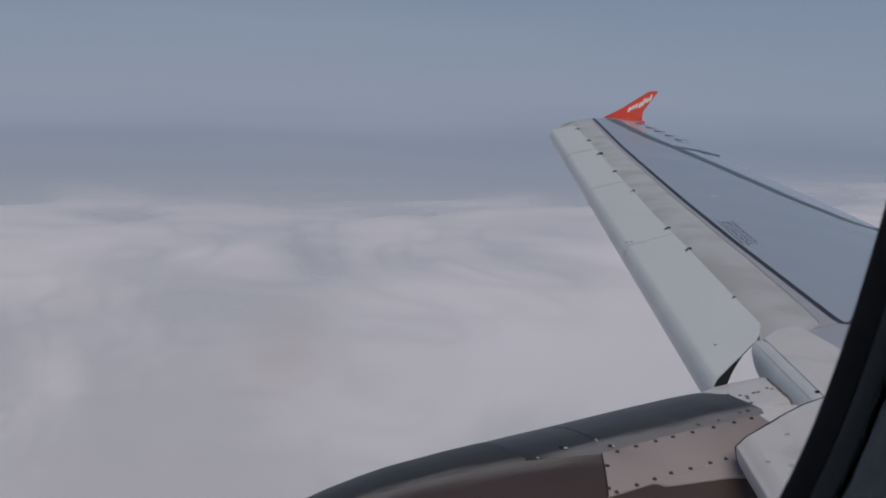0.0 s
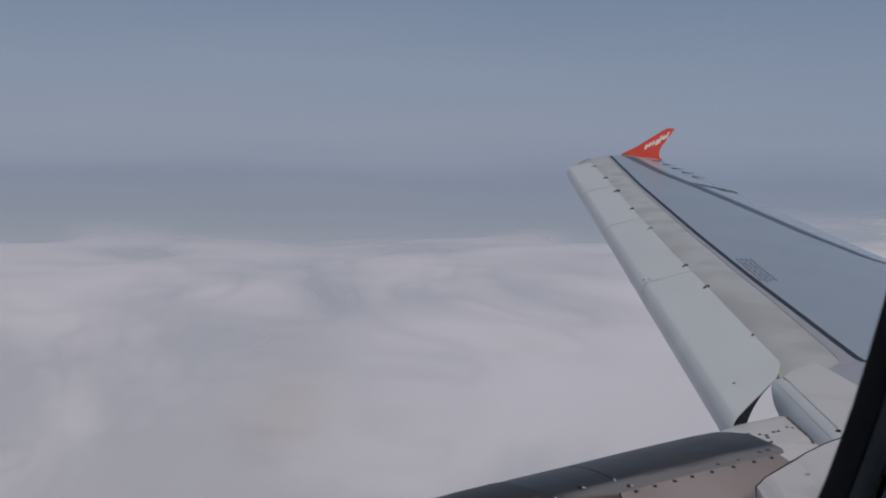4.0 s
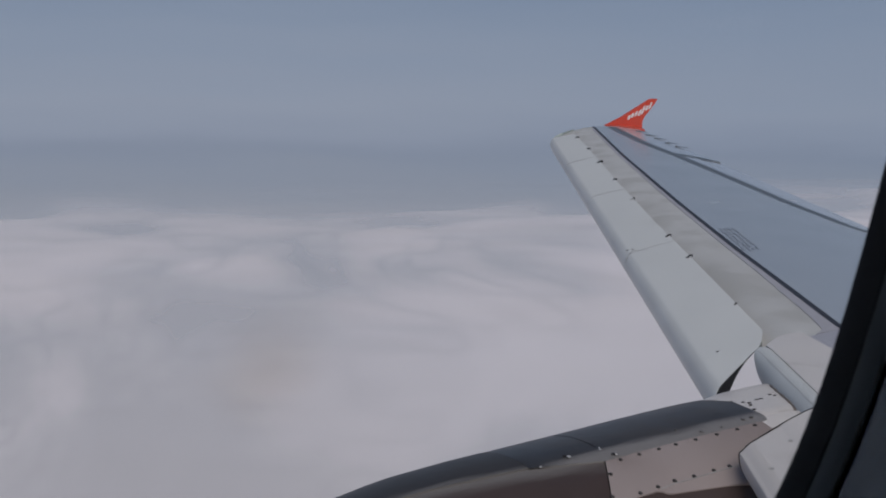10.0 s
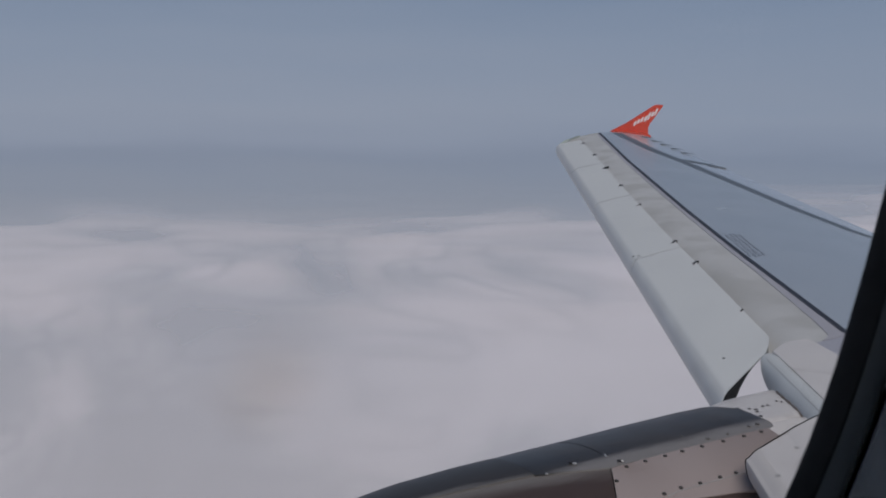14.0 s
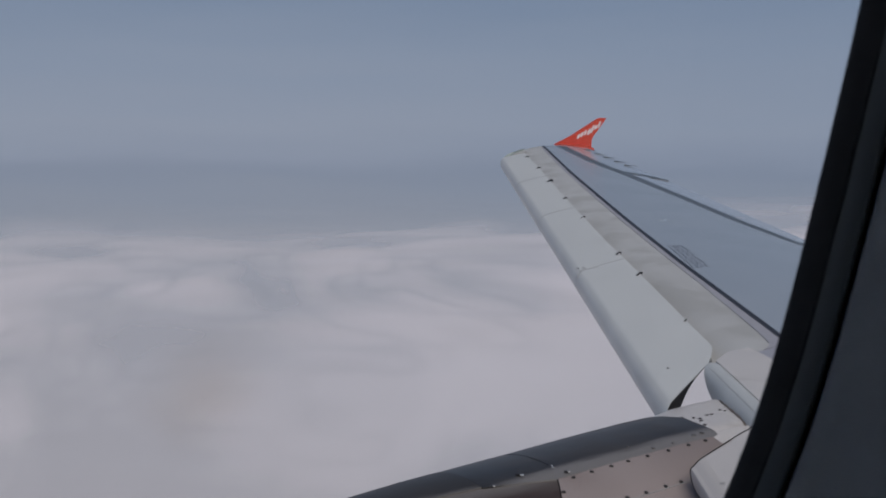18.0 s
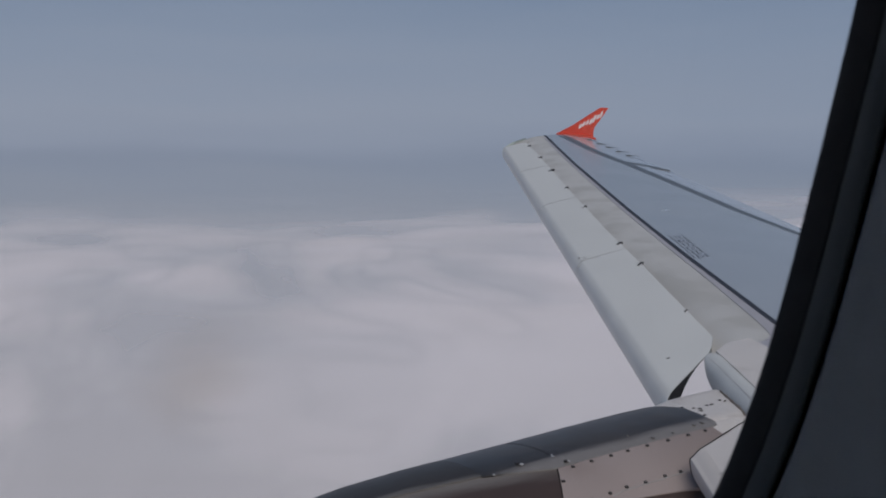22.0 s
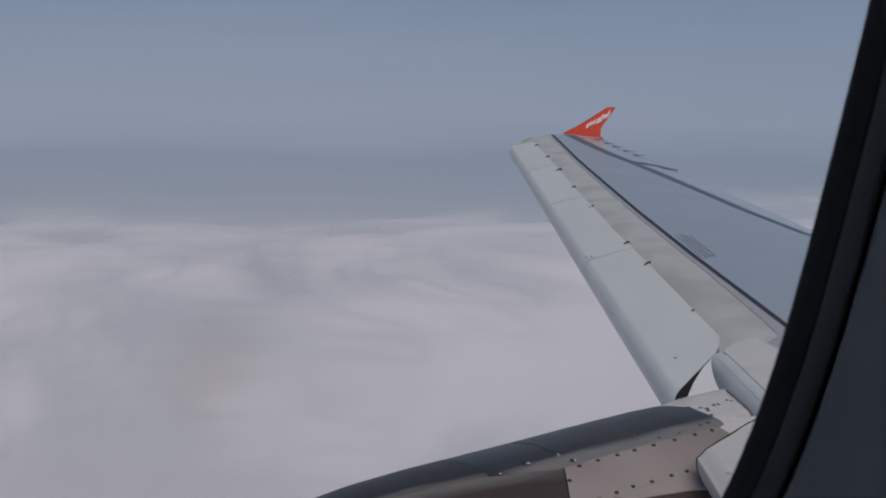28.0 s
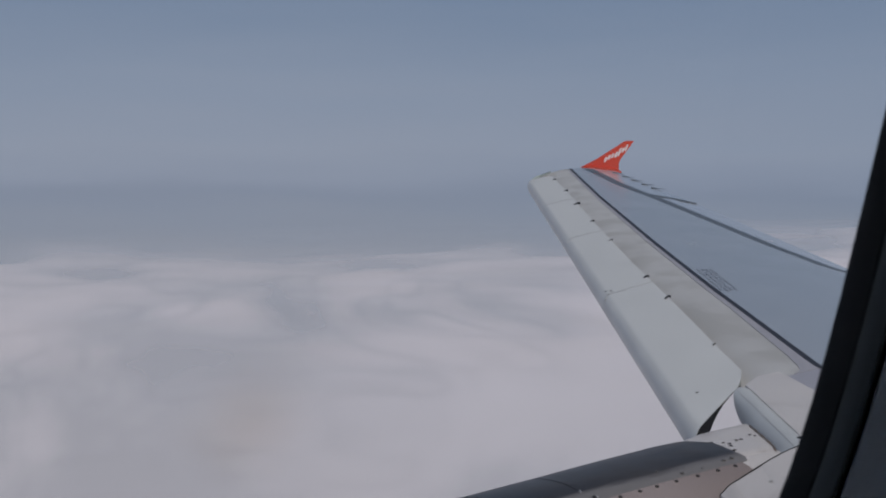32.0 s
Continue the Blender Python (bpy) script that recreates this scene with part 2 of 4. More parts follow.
def dirt_and_shade(m, start, full, colour, axis="X", most=1.0, swing=0.3, size=9.0):
    """Dirt or painted shade that builds up along one axis of a part, with a ragged edge."""
    n, l = m.node_tree.nodes, m.node_tree.links
    b = n["Principled BSDF"]
    spot, along, ragged, with_noise, cut, mix = n.new("ShaderNodeNewGeometry"), n.new("ShaderNodeSeparateXYZ"), n.new("ShaderNodeTexNoise"), n.new("ShaderNodeMath"), n.new("ShaderNodeMapRange"), n.new("ShaderNodeMix")
    l.new(spot.outputs["Position"], along.inputs[0])
    l.new(spot.outputs["Position"], ragged.inputs["Vector"])
    ragged.inputs["Scale"].default_value, ragged.inputs["Detail"].default_value = size, 4
    with_noise.operation = "MULTIPLY_ADD"
    with_noise.inputs[1].default_value = swing
    l.new(ragged.outputs["Fac"], with_noise.inputs[0])
    l.new(along.outputs[axis], with_noise.inputs[2])
    cut.interpolation_type = "SMOOTHSTEP"
    cut.inputs["From Min"].default_value, cut.inputs["From Max"].default_value = start + swing / 2, full + swing / 2
    cut.inputs["To Max"].default_value = most
    l.new(with_noise.outputs[0], cut.inputs["Value"])
    mix.data_type = "RGBA"
    l.new(cut.outputs[0], mix.inputs[0])
    l.new(b.inputs["Base Color"].links[0].from_socket, mix.inputs[6])
    mix.inputs[7].default_value = (*colour, 1)
    l.new(mix.outputs[2], b.inputs["Base Color"])


# The fairing darkens forward, towards the crown's colour.
dirt_and_shade(CAP, 0.74, 0.50, (0.038, 0.035, 0.034))
dirt_and_shade(EDGE, 11.5, 6.8, (0.43, 0.425, 0.405), "Y", 0.16, 5.0, 1.6)
PANEL = surface("pinkish_white_paint", (0.36, 0.302, 0.284), 0.45, vary=0.05, size=4.0, bump=0.004, stain=(0.30, 0.245, 0.225), stain_size=(3, 3, 6), stain_level=(0.45, 0.7))
# Shade beside the inboard slat is painted in, darker towards aft.
dirt_and_shade(PANEL, 1.05, 1.75, (0.23, 0.185, 0.168), "X", 0.6, 0.35, 3.0)
STEEL = surface("bare_bolt_metal", (0.045, 0.04, 0.04), 0.5, metal=0.3, vary=0.2, size=40.0, bump=0)
BRIGHT = surface("scraped_metal", (0.62, 0.60, 0.58), 0.35, metal=0.5, vary=0.2, size=40.0, bump=0)
GASKET = surface("black_window_seal", (0.055, 0.054, 0.055), 0.8, shine=0.2, vary=0.2, size=60.0, fine=900, bump=0.0003)
REVEAL = surface("dark_grey_reveal_plastic", (0.09, 0.099, 0.102), 0.6, vary=0.08, size=40.0, fine=900, bump=0.0003)
LINING = surface("blue_grey_cabin_lining", (0.84, 0.88, 0.92), 0.6, vary=0.05, size=12.0, fine=900, bump=0.0004)
FUSELAGE = surface("white_fuselage_paint", (0.66, 0.64, 0.62), 0.4, vary=0.04, size=1.5, bump=0.001)
# Pale, so the unseen floor bounces more light onto the lining.
CARPET = surface("grey_cabin_carpet", (0.55, 0.58, 0.62), 0.95, vary=0.2, size=20.0, fine=400, bump=0.003)

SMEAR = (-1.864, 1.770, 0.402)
GLASS = bpy.data.materials.new("window_glass")
GLASS.use_nodes = True
gn, gl = GLASS.node_tree.nodes, GLASS.node_tree.links
gn.clear()
clear, shine, both, put = gn.new("ShaderNodeBsdfTransparent"), gn.new("ShaderNodeBsdfGlossy"), gn.new("ShaderNodeMixShader"), gn.new("ShaderNodeOutputMaterial")
shine.inputs["Roughness"].default_value = 0.02
both.inputs[0].default_value = 0.012
# a faint brownish smear of lens dirt, put into the pane's tint instead
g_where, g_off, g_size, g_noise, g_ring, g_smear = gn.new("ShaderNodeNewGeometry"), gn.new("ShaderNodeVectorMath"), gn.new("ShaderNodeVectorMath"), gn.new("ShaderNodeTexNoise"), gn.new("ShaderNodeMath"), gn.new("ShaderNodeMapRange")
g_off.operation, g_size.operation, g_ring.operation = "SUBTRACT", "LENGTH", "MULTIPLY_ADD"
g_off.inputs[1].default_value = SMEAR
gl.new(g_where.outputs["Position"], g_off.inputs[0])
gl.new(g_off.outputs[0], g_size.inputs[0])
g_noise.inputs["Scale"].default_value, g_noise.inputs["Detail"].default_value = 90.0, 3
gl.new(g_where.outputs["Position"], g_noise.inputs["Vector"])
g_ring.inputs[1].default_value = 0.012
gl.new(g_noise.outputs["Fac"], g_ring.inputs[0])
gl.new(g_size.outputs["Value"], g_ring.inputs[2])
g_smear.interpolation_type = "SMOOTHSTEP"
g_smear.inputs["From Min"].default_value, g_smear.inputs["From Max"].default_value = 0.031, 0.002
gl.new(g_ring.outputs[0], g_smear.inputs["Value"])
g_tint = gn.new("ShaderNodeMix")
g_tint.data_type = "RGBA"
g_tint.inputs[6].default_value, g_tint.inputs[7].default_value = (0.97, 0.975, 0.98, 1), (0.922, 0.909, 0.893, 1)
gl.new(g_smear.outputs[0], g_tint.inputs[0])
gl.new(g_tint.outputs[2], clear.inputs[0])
gl.new(clear.outputs[0], both.inputs[1])
gl.new(shine.outputs[0], both.inputs[2])
gl.new(both.outputs[0], put.inputs[0])


# ---------- builders ----------
def mesh_of(name, verts, faces, material, smooth=35):
    me = bpy.data.meshes.new(name)
    me.from_pydata([tuple(map(float, v)) for v in verts], [], faces)
    me.materials.append(material)
    me.validate()
    bm = bmesh.new()
    bm.from_mesh(me)
    bmesh.ops.recalc_face_normals(bm, faces=bm.faces)
    bm.to_mesh(me)
    bm.free()
    me.shade_smooth()
    me.set_sharp_from_angle(angle=radians(smooth))
    return me


def part(name, me, parent=None, label=""):
    ob = new(name, me)
    if parent:
        ob.parent = parent
        if parent.type == "EMPTY":
            ob.matrix_parent_inverse = Matrix.Translation(parent.location).inverted()
    return tagged(ob, label)


def thing(name, label, category, at=(0, 0, 0), kind="", group=""):
    ob = new(name)
    ob.location = at
    ob.empty_display_size = 0.2
    return tagged(ob, label, category, group, kind)


def loft(rings, closed=True, caps=True):
    """Vertices and faces of a tube through rings of equal length."""
    n = len(rings[0])
    verts = [v for r in rings for v in r]
    faces = []
    for i in range(len(rings) - 1):
        for j in range(n if closed else n - 1):
            k = (j + 1) % n
            faces.append((i * n + j, i * n + k, (i + 1) * n + k, (i + 1) * n + j))
    if caps and closed:
        faces.append(tuple(range(n)))
        faces.append(tuple(range((len(rings) - 1) * n, len(rings) * n)))
    return verts, faces


# ---------- the wing's shape: x aft, y outboard, z up ----------
def nose_x(y):
    return 2.05 + 0.5155 * (y - 6.36)


def nose_z(y):
    return -0.83 + 0.139 * (y - 6.36)


def rise(s, y):
    k = 0.0685 + 0.0225 * (y - 6.4) / 10.5
    s = max(s, 0.0)
    q = 1 - min(s / 0.06, 1.0)
    return 0.068 * math.sqrt(1 - q * q) + 0.235 * s - k * s * s


def chord(y):
    return 1.58 + 0.19 * (16.95 - y)


def on_wing(y, s, lift=0.0):
    return Vector((nose_x(y) + s, y, nose_z(y) + rise(s, y) + lift))


def line_s(y):
    return float(np.interp(y, (6.5, 7.25, 8.52, 10.35, 11.9, 13.8, 16.9), (1.047, 1.012, 0.950, 0.892, 0.866, 0.840, 0.862)))


def stripe_s(y):
    return float(np.interp(y, (6.0, 9.33, 10.35, 11.75, 13.53, 14.2, 14.92, 15.77, 16.63, 17.1), (3.3, 2.60, 2.275, 2.005, 1.665, 1.51, 1.38, 1.29, 1.19, 1.145)))


def slat_s(y):
    return float(np.interp(y, (6.4, 7.2, 8.5, 9.8, 12.1, 14.6, 16.5), (0.535, 0.525, 0.503, 0.467, 0.445, 0.449, 0.42)))


def steps(a, b, n):
    return [a + (b - a) * i / n for i in range(n + 1)]


def skin(name, y0, y1, s0, s1, lift, thick, material, parent, label="", ny=24, ns=8):
    """A panel of the wing's upper side between two lines, with its thickness."""
    rings = []
    for y in (ny if isinstance(ny, list) else steps(y0, y1, ny)):
        a, b = s0(y), s1(y)
        height = lift if callable(lift) else (lambda y, s: lift)
        top = [on_wing(y, s, height(y, s)) for s in steps(a, b, ns)]
        low = [on_wing(y, s, height(y, s) - thick) for s in reversed(steps(a, b, ns))]
        rings.append(top + low)
    return part(name, mesh_of(name, *loft(rings), material), parent, label)


def section(y, s_end, n=18, crop=0.0):
    """A slat's closed outline: blunt nose, thin trailing edge, hollow back; crop slants its end outboard towards the trailing edge."""
    ring = plain_section(y, s_end, n)
    if crop:
        for p in ring:
            s = max(0.0, p.x - nose_x(y))
            d = crop * (0.84 * s + 1.5 * max(0.0, s - 0.45))
            p.x, p.y, p.z = p.x + 0.5155 * d, p.y + d, p.z + 0.139 * d
    return ring


def plain_section(y, s_end, n=18):
    top = [on_wing(y, s_end * (i / n) ** 2, 0.012 * min(1, i / 6)) for i in range(n, -1, -1)]
    low = []
    for i in range(1, 15):
        u = i / 14
        s = 0.055 * u ** 1.6
        low.append(on_wing(y, 0) + Vector((s, 0, -0.105 * math.sin(min(u * 1.45, 1.57)))))
    tip = on_wing(y, s_end, -0.004)
    for i in range(1, 12):
        u = i / 12
        low.append(on_wing(y, 0.055 + (s_end - 0.055) * u, 0.007 - 0.185 * (1 - u) ** 5))
    low.append(tip)
    return top + low



def box_on_wing(name, y, s, dy, ds, lift, high, material, parent, label="", slant=0.0):
    """A small raised block that follows the wing's upper side."""
    def ring(h, k):
        return [on_wing(y - dy / 2 * k, s - ds / 2 * k - slant * dy / 2, lift + h), on_wing(y + dy / 2 * k, s - ds / 2 * k + slant * dy / 2, lift + h),
                on_wing(y + dy / 2 * k, s + ds / 2 * k + slant * dy / 2, lift + h), on_wing(y - dy / 2 * k, s + ds / 2 * k - slant * dy / 2, lift + h)]
    return part(name, mesh_of(name, *loft([ring(-0.01, 1), ring(high * 0.6, 1), ring(high, 0.85)]), material), parent, label)


def stud(name, at, normal, radius, high, material, parent, label="", sides=10):
    """A domed bolt head, rivet or plug."""
    q = Vector(normal).to_track_quat("Z", "Y")
    rings = []
    for r, h in ((1, -0.3), (1, 0.35), (0.75, 0.8), (0.3, 1.0)):
        rings.append([Vector(at) + q @ Vector((radius * r * math.cos(a), radius * r * math.sin(a), high * h)) for a in (2 * math.pi * i / sides for i in range(sides))])
    return part(name, mesh_of(name, *loft(rings), material), parent, label)


# ---------- the wing ----------
wing = thing("aircraft_wing", "grey airliner wing with pale slats run out along its front edge", "wing", (4.0, 8.0, -1.0))
Y_TIP = 16.86

def edge_back(y):
    """How far in front of the black line the stained leading-edge paint ends."""
    return float(np.interp(y, (6.42, 6.45, 6.48, 6.53, 6.6, 6.75, 8.0, 16.0), (0.21, 0.155, 0.130, 0.118, 0.112, 0.10, 0.066, 0.058)))


skin("wing_box_skin", 6.42, Y_TIP, lambda y: line_s(y) - 0.01, lambda y: stripe_s(y) + 0.01, 0.0, 0.05, WING, wing, "plain mid-grey painted upper skin", 40, 14)
skin("wing_root_skin", 2.0, 6.42, lambda y: float(np.interp(y, (2.0, 5.5, 6.0, 6.42), (0.96, 0.93, 0.85, 0.74))), lambda y: 5.2 - 0.36 * (y - 2.0), 0.0, 0.05, ROOT_GREY, wing, "plain lavender-grey painted upper skin", 24, 16)
def edge_step(y, s):
    """The fixed leading edge drops away under the slat's trailing edge."""
    return -0.004 - 0.055 * float(np.interp(y, (6.4, 9, 12, 16), (1, 0.8, 0.35, 0.2))) * min(1.0, max(0.0, 1 - (s - slat_s(y)) / 0.20)) ** 1.6


skin("fixed_leading_edge", 6.42, 16.5, lambda y: float(np.interp(y, (6.42, 6.55, 6.7, 6.8, 7.2), (0.43, 0.495, 0.54, 0.45, 0.30))), lambda y: line_s(y) - edge_back(y), edge_step, 0.04, EDGE, wing, "stained off-white fixed leading edge", steps(6.42, 6.8, 19)[:-1] + steps(6.8, 16.5, 44), 22)
skin("sealant_strip", 6.425, 16.7, lambda y: line_s(y) - edge_back(y) - 0.002, lambda y: line_s(y) + 0.002, 0.001, 0.03, STRIP, wing, "faded lavender-grey sealant strip", steps(6.425, 6.8, 19)[:-1] + steps(6.8, 16.7, 44), 4)


def ribbon(name, spine, width, lift, material, parent, label=""):
    """A painted or sealed line laid over the wing along (y, s) points."""
    rings = []
    for i, (y, s) in enumerate(spine):
        (ya, sa), (yb, sb) = spine[max(i - 1, 0)], spine[min(i + 1, len(spine) - 1)]
        xa, xb = nose_x(ya) + sa, nose_x(yb) + sb
        d = math.hypot(xb - xa, yb - ya)
        side_x, side_y = (yb - ya) / d * width / 2, -(xb - xa) / d * width / 2
        ring = []
        for k, h in ((-1, -0.004), (-0.9, lift), (0.9, lift), (1, -0.004)):
            yy = y + side_y * k
            ring.append(on_wing(yy, nose_x(y) + s + side_x * k - nose_x(yy), h))
        rings.append(ring)
    return part(name, mesh_of(name, *loft(rings), material), parent, label)


front = [(y, line_s(y)) for y in steps(16.86, 6.64, 40)]
ribbon("front_line", front + [(6.56, 1.044), (6.48, 1.050), (6.42, 1.062), (6.39, 1.095), (6.40, 1.15), (6.44, 1.25)], 0.042, 0.004, LINE, wing, "thin black sealant line")
rear = [(y, stripe_s(y)) for y in steps(16.72, 9.40, 36)]
ribbon("rear_stripe", rear + [(9.32, 2.63), (9.22, 2.70), (9.16, 2.78), (9.17, 2.90), (9.20, 3.05)], 0.17, 0.004, STRIPE, wing, "dark grey painted stripe")

# movable surfaces behind the stripe
for name, ya, yb in (("spoiler", 6.45, 8.55), ("spoiler", 8.57, 10.60), ("spoiler", 10.62, 12.0), ("spoiler", 12.01, 13.45)):
    skin(name, ya, yb, lambda y: stripe_s(y) + 0.01, lambda y: max(chord(y) * 0.88, stripe_s(y) + 0.2), 0.0, 0.03, AFT, wing, "pale grey spoiler panel, closed", 8, 6)
skin("flap", 6.45, 13.45, lambda y: max(chord(y) * 0.88, stripe_s(y) + 0.2) + 0.008, lambda y: chord(y) + 0.02, -0.006, 0.05, AFT, wing, "pale grey flap edge", 20, 4)
skin("aileron", 13.47, 16.3, lambda y: stripe_s(y) + 0.01, lambda y: chord(y), 0.0, 0.03, AFT, wing, "pale grey aileron", 12, 6)
skin("tip_trailing_panel", 16.31, Y_TIP, lambda y: stripe_s(y) + 0.01, lambda y: chord(y) + 0.02, 0.0, 0.03, AFT, wing, "", 4, 6)
ribbon("aileron_gap", [(13.72, 1.62), (13.58, 1.85), (13.47, 2.04), (13.40, 2.18)], 0.25, 0.004, STRIPE, wing, "dark gap beside the aileron")
ribbon("aileron_gap", [(13.41, 2.14), (13.36, 2.25), (13.33, 2.31)], 0.15, 0.005, STRIPE, wing)
ribbon("spoiler_gap", [(10.56, 2.36), (10.62, 2.48)], 0.012, 0.003, STRIP, wing)

# lower skin, shallow below the leading edge
rings = []
for y in steps(2.0, Y_TIP, 24):
    c = chord(y) if y > 6.4 else 3.58 + (6.4 - y) * 0.5
    deep = 0.30 if y < 6.4 else 0.30 - 0.2 * (y - 6.4) / 10.5
    rings.append([Vector((nose_x(y) + s, y, nose_z(y) + rise(s, y) - 0.045 - deep * math.sin(math.pi * min(1, (s - 0.4) / (c - 0.4))) ** 0.8 * 0.9)) for s in steps(0.45, c - 0.02, 12)])
part("lower_skin", mesh_of("lower_skin", *loft(rings, closed=False), WING), wing)

# wing-root leading edge over the engine pylon: white top, bare rounded nose
def root_top(y):
    return float(np.interp(y, (2.0, 5.5, 6.0, 6.42), (0.98, 0.95, 0.87, 0.76)))


def root_core(y):
    """Middle of the rounded nose."""
    return Vector((nose_x(y) + 0.446, y, -0.743 + 0.09 * (y - 6.34)))


def root_skin(y, s, lift=0.0):
    """The root's upper side, which swells up towards its thick nose."""
    u = min(max((root_top(y) - s) / (root_top(y) - 0.46), 0.0), 1.0)
    p = on_wing(y, s, lift)
    top = root_core(y).z + 0.105
    p.z += (top - on_wing(y, 0.46).z) * u ** 1.3
    return p


rings, bands = [], []
for y in steps(2.0, 6.40, 36):
    shut = 0.0 if y < 6.3 else 0.006 * ((y - 6.3) / 0.1) ** 2
    # behind the nose the white top reaches further outboard
    tops = [root_skin(y + 0.12 * min(1.0, (s - 0.46) / 0.14) * max(0.0, (y - 5.9) / 0.5), s, 0.006 - shut) for s in steps(root_top(y), 0.462, 12)]
    low = root_skin(y, 0.462, -0.13)
    rings.append(tops + [low, on_wing(y, root_top(y), -0.10)])
    # the end of the nose slants inboard towards its underside
    arc = []
    for k, a in enumerate(steps(math.pi * 0.44, math.pi * 1.36, 18)):
        slant = 0.10 * max(0.0, (5 - k) / 5) ** 2 + 0.36 * max(0.0, (k - 6) / 12) ** 1.2
        core = root_core(y - slant * max(0.0, (y - 5.9) / 0.5))
        arc.append(core + Vector((0.096 * math.cos(a), 0, 0.106 * math.sin(a))))
    core = root_core(y - 0.36 * max(0.0, (y - 5.9) / 0.5))
    bands.append(arc + [core + Vector((0.10, 0, -0.13)), core + Vector((0.10, 0, 0.0))])
root = part("root_leading_edge", mesh_of("root_leading_edge", *loft(rings), ROOT), wing, "clean white leading edge above the pylon")
part("nose_band", mesh_of("nose_band", *loft(bands), NOSE, 50), root, "bare blue-grey metal nose band")
stud("drain_hole", root_core(5.49) + Vector((0.0, 0, 0.106)), (-0.4, 0, 1), 0.017, 0.003, DARK, root, "small dark hole")
rings = []
for y in steps(2.0, 6.33, 14):
    core = root_core(y)
    rings.append([core + Vector((k * 0.096 * math.cos(a), 0, k * 0.106 * math.sin(a))) for k, a in ((0.98, 2.13), (1.012, 2.15), (1.012, 2.18), (0.98, 2.20))])
part("nose_seam", mesh_of("nose_seam", *loft(rings), SEAM), root, "fine grey seam along the nose band")

# slats
SLATS = [(6.095, 9.04), (9.06, 11.485), (11.515, 13.81), (13.85, 16.27)]
slats = []
for ya, yb in SLATS:
    rings = [section(y, slat_s(y), 18, max(0, 1 - (y - 6.08) / 0.9)) for y in steps(ya, min(ya + 0.9, yb), 6)[:-1] + steps(min(ya + 0.9, yb), yb, 8)]
    slats.append(part("slat", mesh_of("slat", *loft(rings), SLAT), wing, "pale grey extended slat with a rounded nose"))
    strips = []
    for y in steps(ya + 0.002, min(ya + 0.9, yb), 6)[:-1] + steps(min(ya + 0.9, yb), yb - 0.002, 8):
        ring = section(y, slat_s(y), 18, max(0, 1 - (y - 6.08) / 0.9))
        front = [p + Vector((-0.0015, 0, 0.0015 if k < 6 else -0.0005)) for k, p in enumerate(ring[13:30])]
        strips.append(front + [front[-1] + Vector((0.008, 0, 0.03)), front[0] + Vector((0.0, 0, -0.02))])
    part("slat_nose", mesh_of("slat_nose", *loft(strips), BARE), slats[-1], "bare metal nose strip")
INBOARD = Vector((-0.14, 0, 0.154))
def flatten(s):
    """How far the inboard slat's upper side lies below the plain outline."""
    return 0.055 * (1 - math.exp(-s / 0.012)) * max(0.0, 1 - s / 0.36) ** 0.9


def inner_section(y):
    """The inboard slat's outline, flatter behind its nose."""
    ring = section(y, 0.50)
    for p in ring[:19]:
        p.z -= flatten(max(0.0, p.x - nose_x(y)))
    return [p + INBOARD for p in ring]


rings = [inner_section(y) for y in steps(2.1, 5.20, 12)]
inner_slat = part("slat", mesh_of("slat", *loft(rings), ROOT), wing, "white inboard slat beside the pylon")

# rubber seal on the inboard end of the second slat
outline = section(6.095, slat_s(6.095), 18, 1.0)
rings = [[p + Vector((0, 0.001 - d * (0.25 + 0.75 * max(0.0, 1 - (p.x - outline[18].x) / 0.42)), -0.004)) for p in outline] for d in (0.0, 0.011)]
part("end_seal", mesh_of("end_seal", *loft(rings), DARK), slats[0], "black rubber end seal")
outline = inner_section(5.20)
heart = sum(outline, Vector()) / len(outline)
rings = [[heart + (p - heart) * 1.0012 + Vector((0.0, 0.002 + d, 0.001)) for p in outline] for d in (0.0, 0.006)]
part("end_seal", mesh_of("end_seal", *loft(rings), DARK), inner_slat, "black rubber end seal")
strips = []
for y in steps(2.1, 5.198, 12):
    front = [p + Vector((-0.0015, 0, 0.0015 if k < 6 else -0.0005)) for k, p in enumerate(inner_section(y)[11:32])]
    strips.append(front + [front[-1] + Vector((0.008, 0, 0.03)), front[0] + Vector((0.0, 0, -0.02))])
part("slat_nose", mesh_of("slat_nose", *loft(strips), WARM_NOSE), inner_slat, "bare metal nose strip")
for y, k in ((5.05, 6), (4.83, 8), (4.62, 5), (4.94, 11)):
    stud("scuff_mark", inner_section(y)[k] + Vector((0, 0, 0.0005)), (-0.2, 0, 1), 0.014, 0.0015, SCUFF, inner_slat, "faint grey scuff")

# dark joint seals between slats
for y, w in ((9.05, 0.026), (11.5, 0.040), (13.83, 0.050)):
    rings = [[p + Vector((0.0005, 0, -0.0015)) for p in section(yy, slat_s(yy) - 0.004)] for yy in (y - w / 2, y + w / 2)]
    part("joint_seal", mesh_of("joint_seal", *loft(rings), SEAM), wing, "grey seal between two slats")
    random.seed(int(y * 10))
    for s in (0.015, 0.05, 0.085, 0.13, 0.19, 0.26):
        if random.random() < 0.8:
            stud("smudge", on_wing(y + random.uniform(-0.05, 0.05), s, 0.0105), (-0.3, -0.1, 1), random.uniform(0.010, 0.022), 0.002, SEAM, wing, "grey sealant smudge")

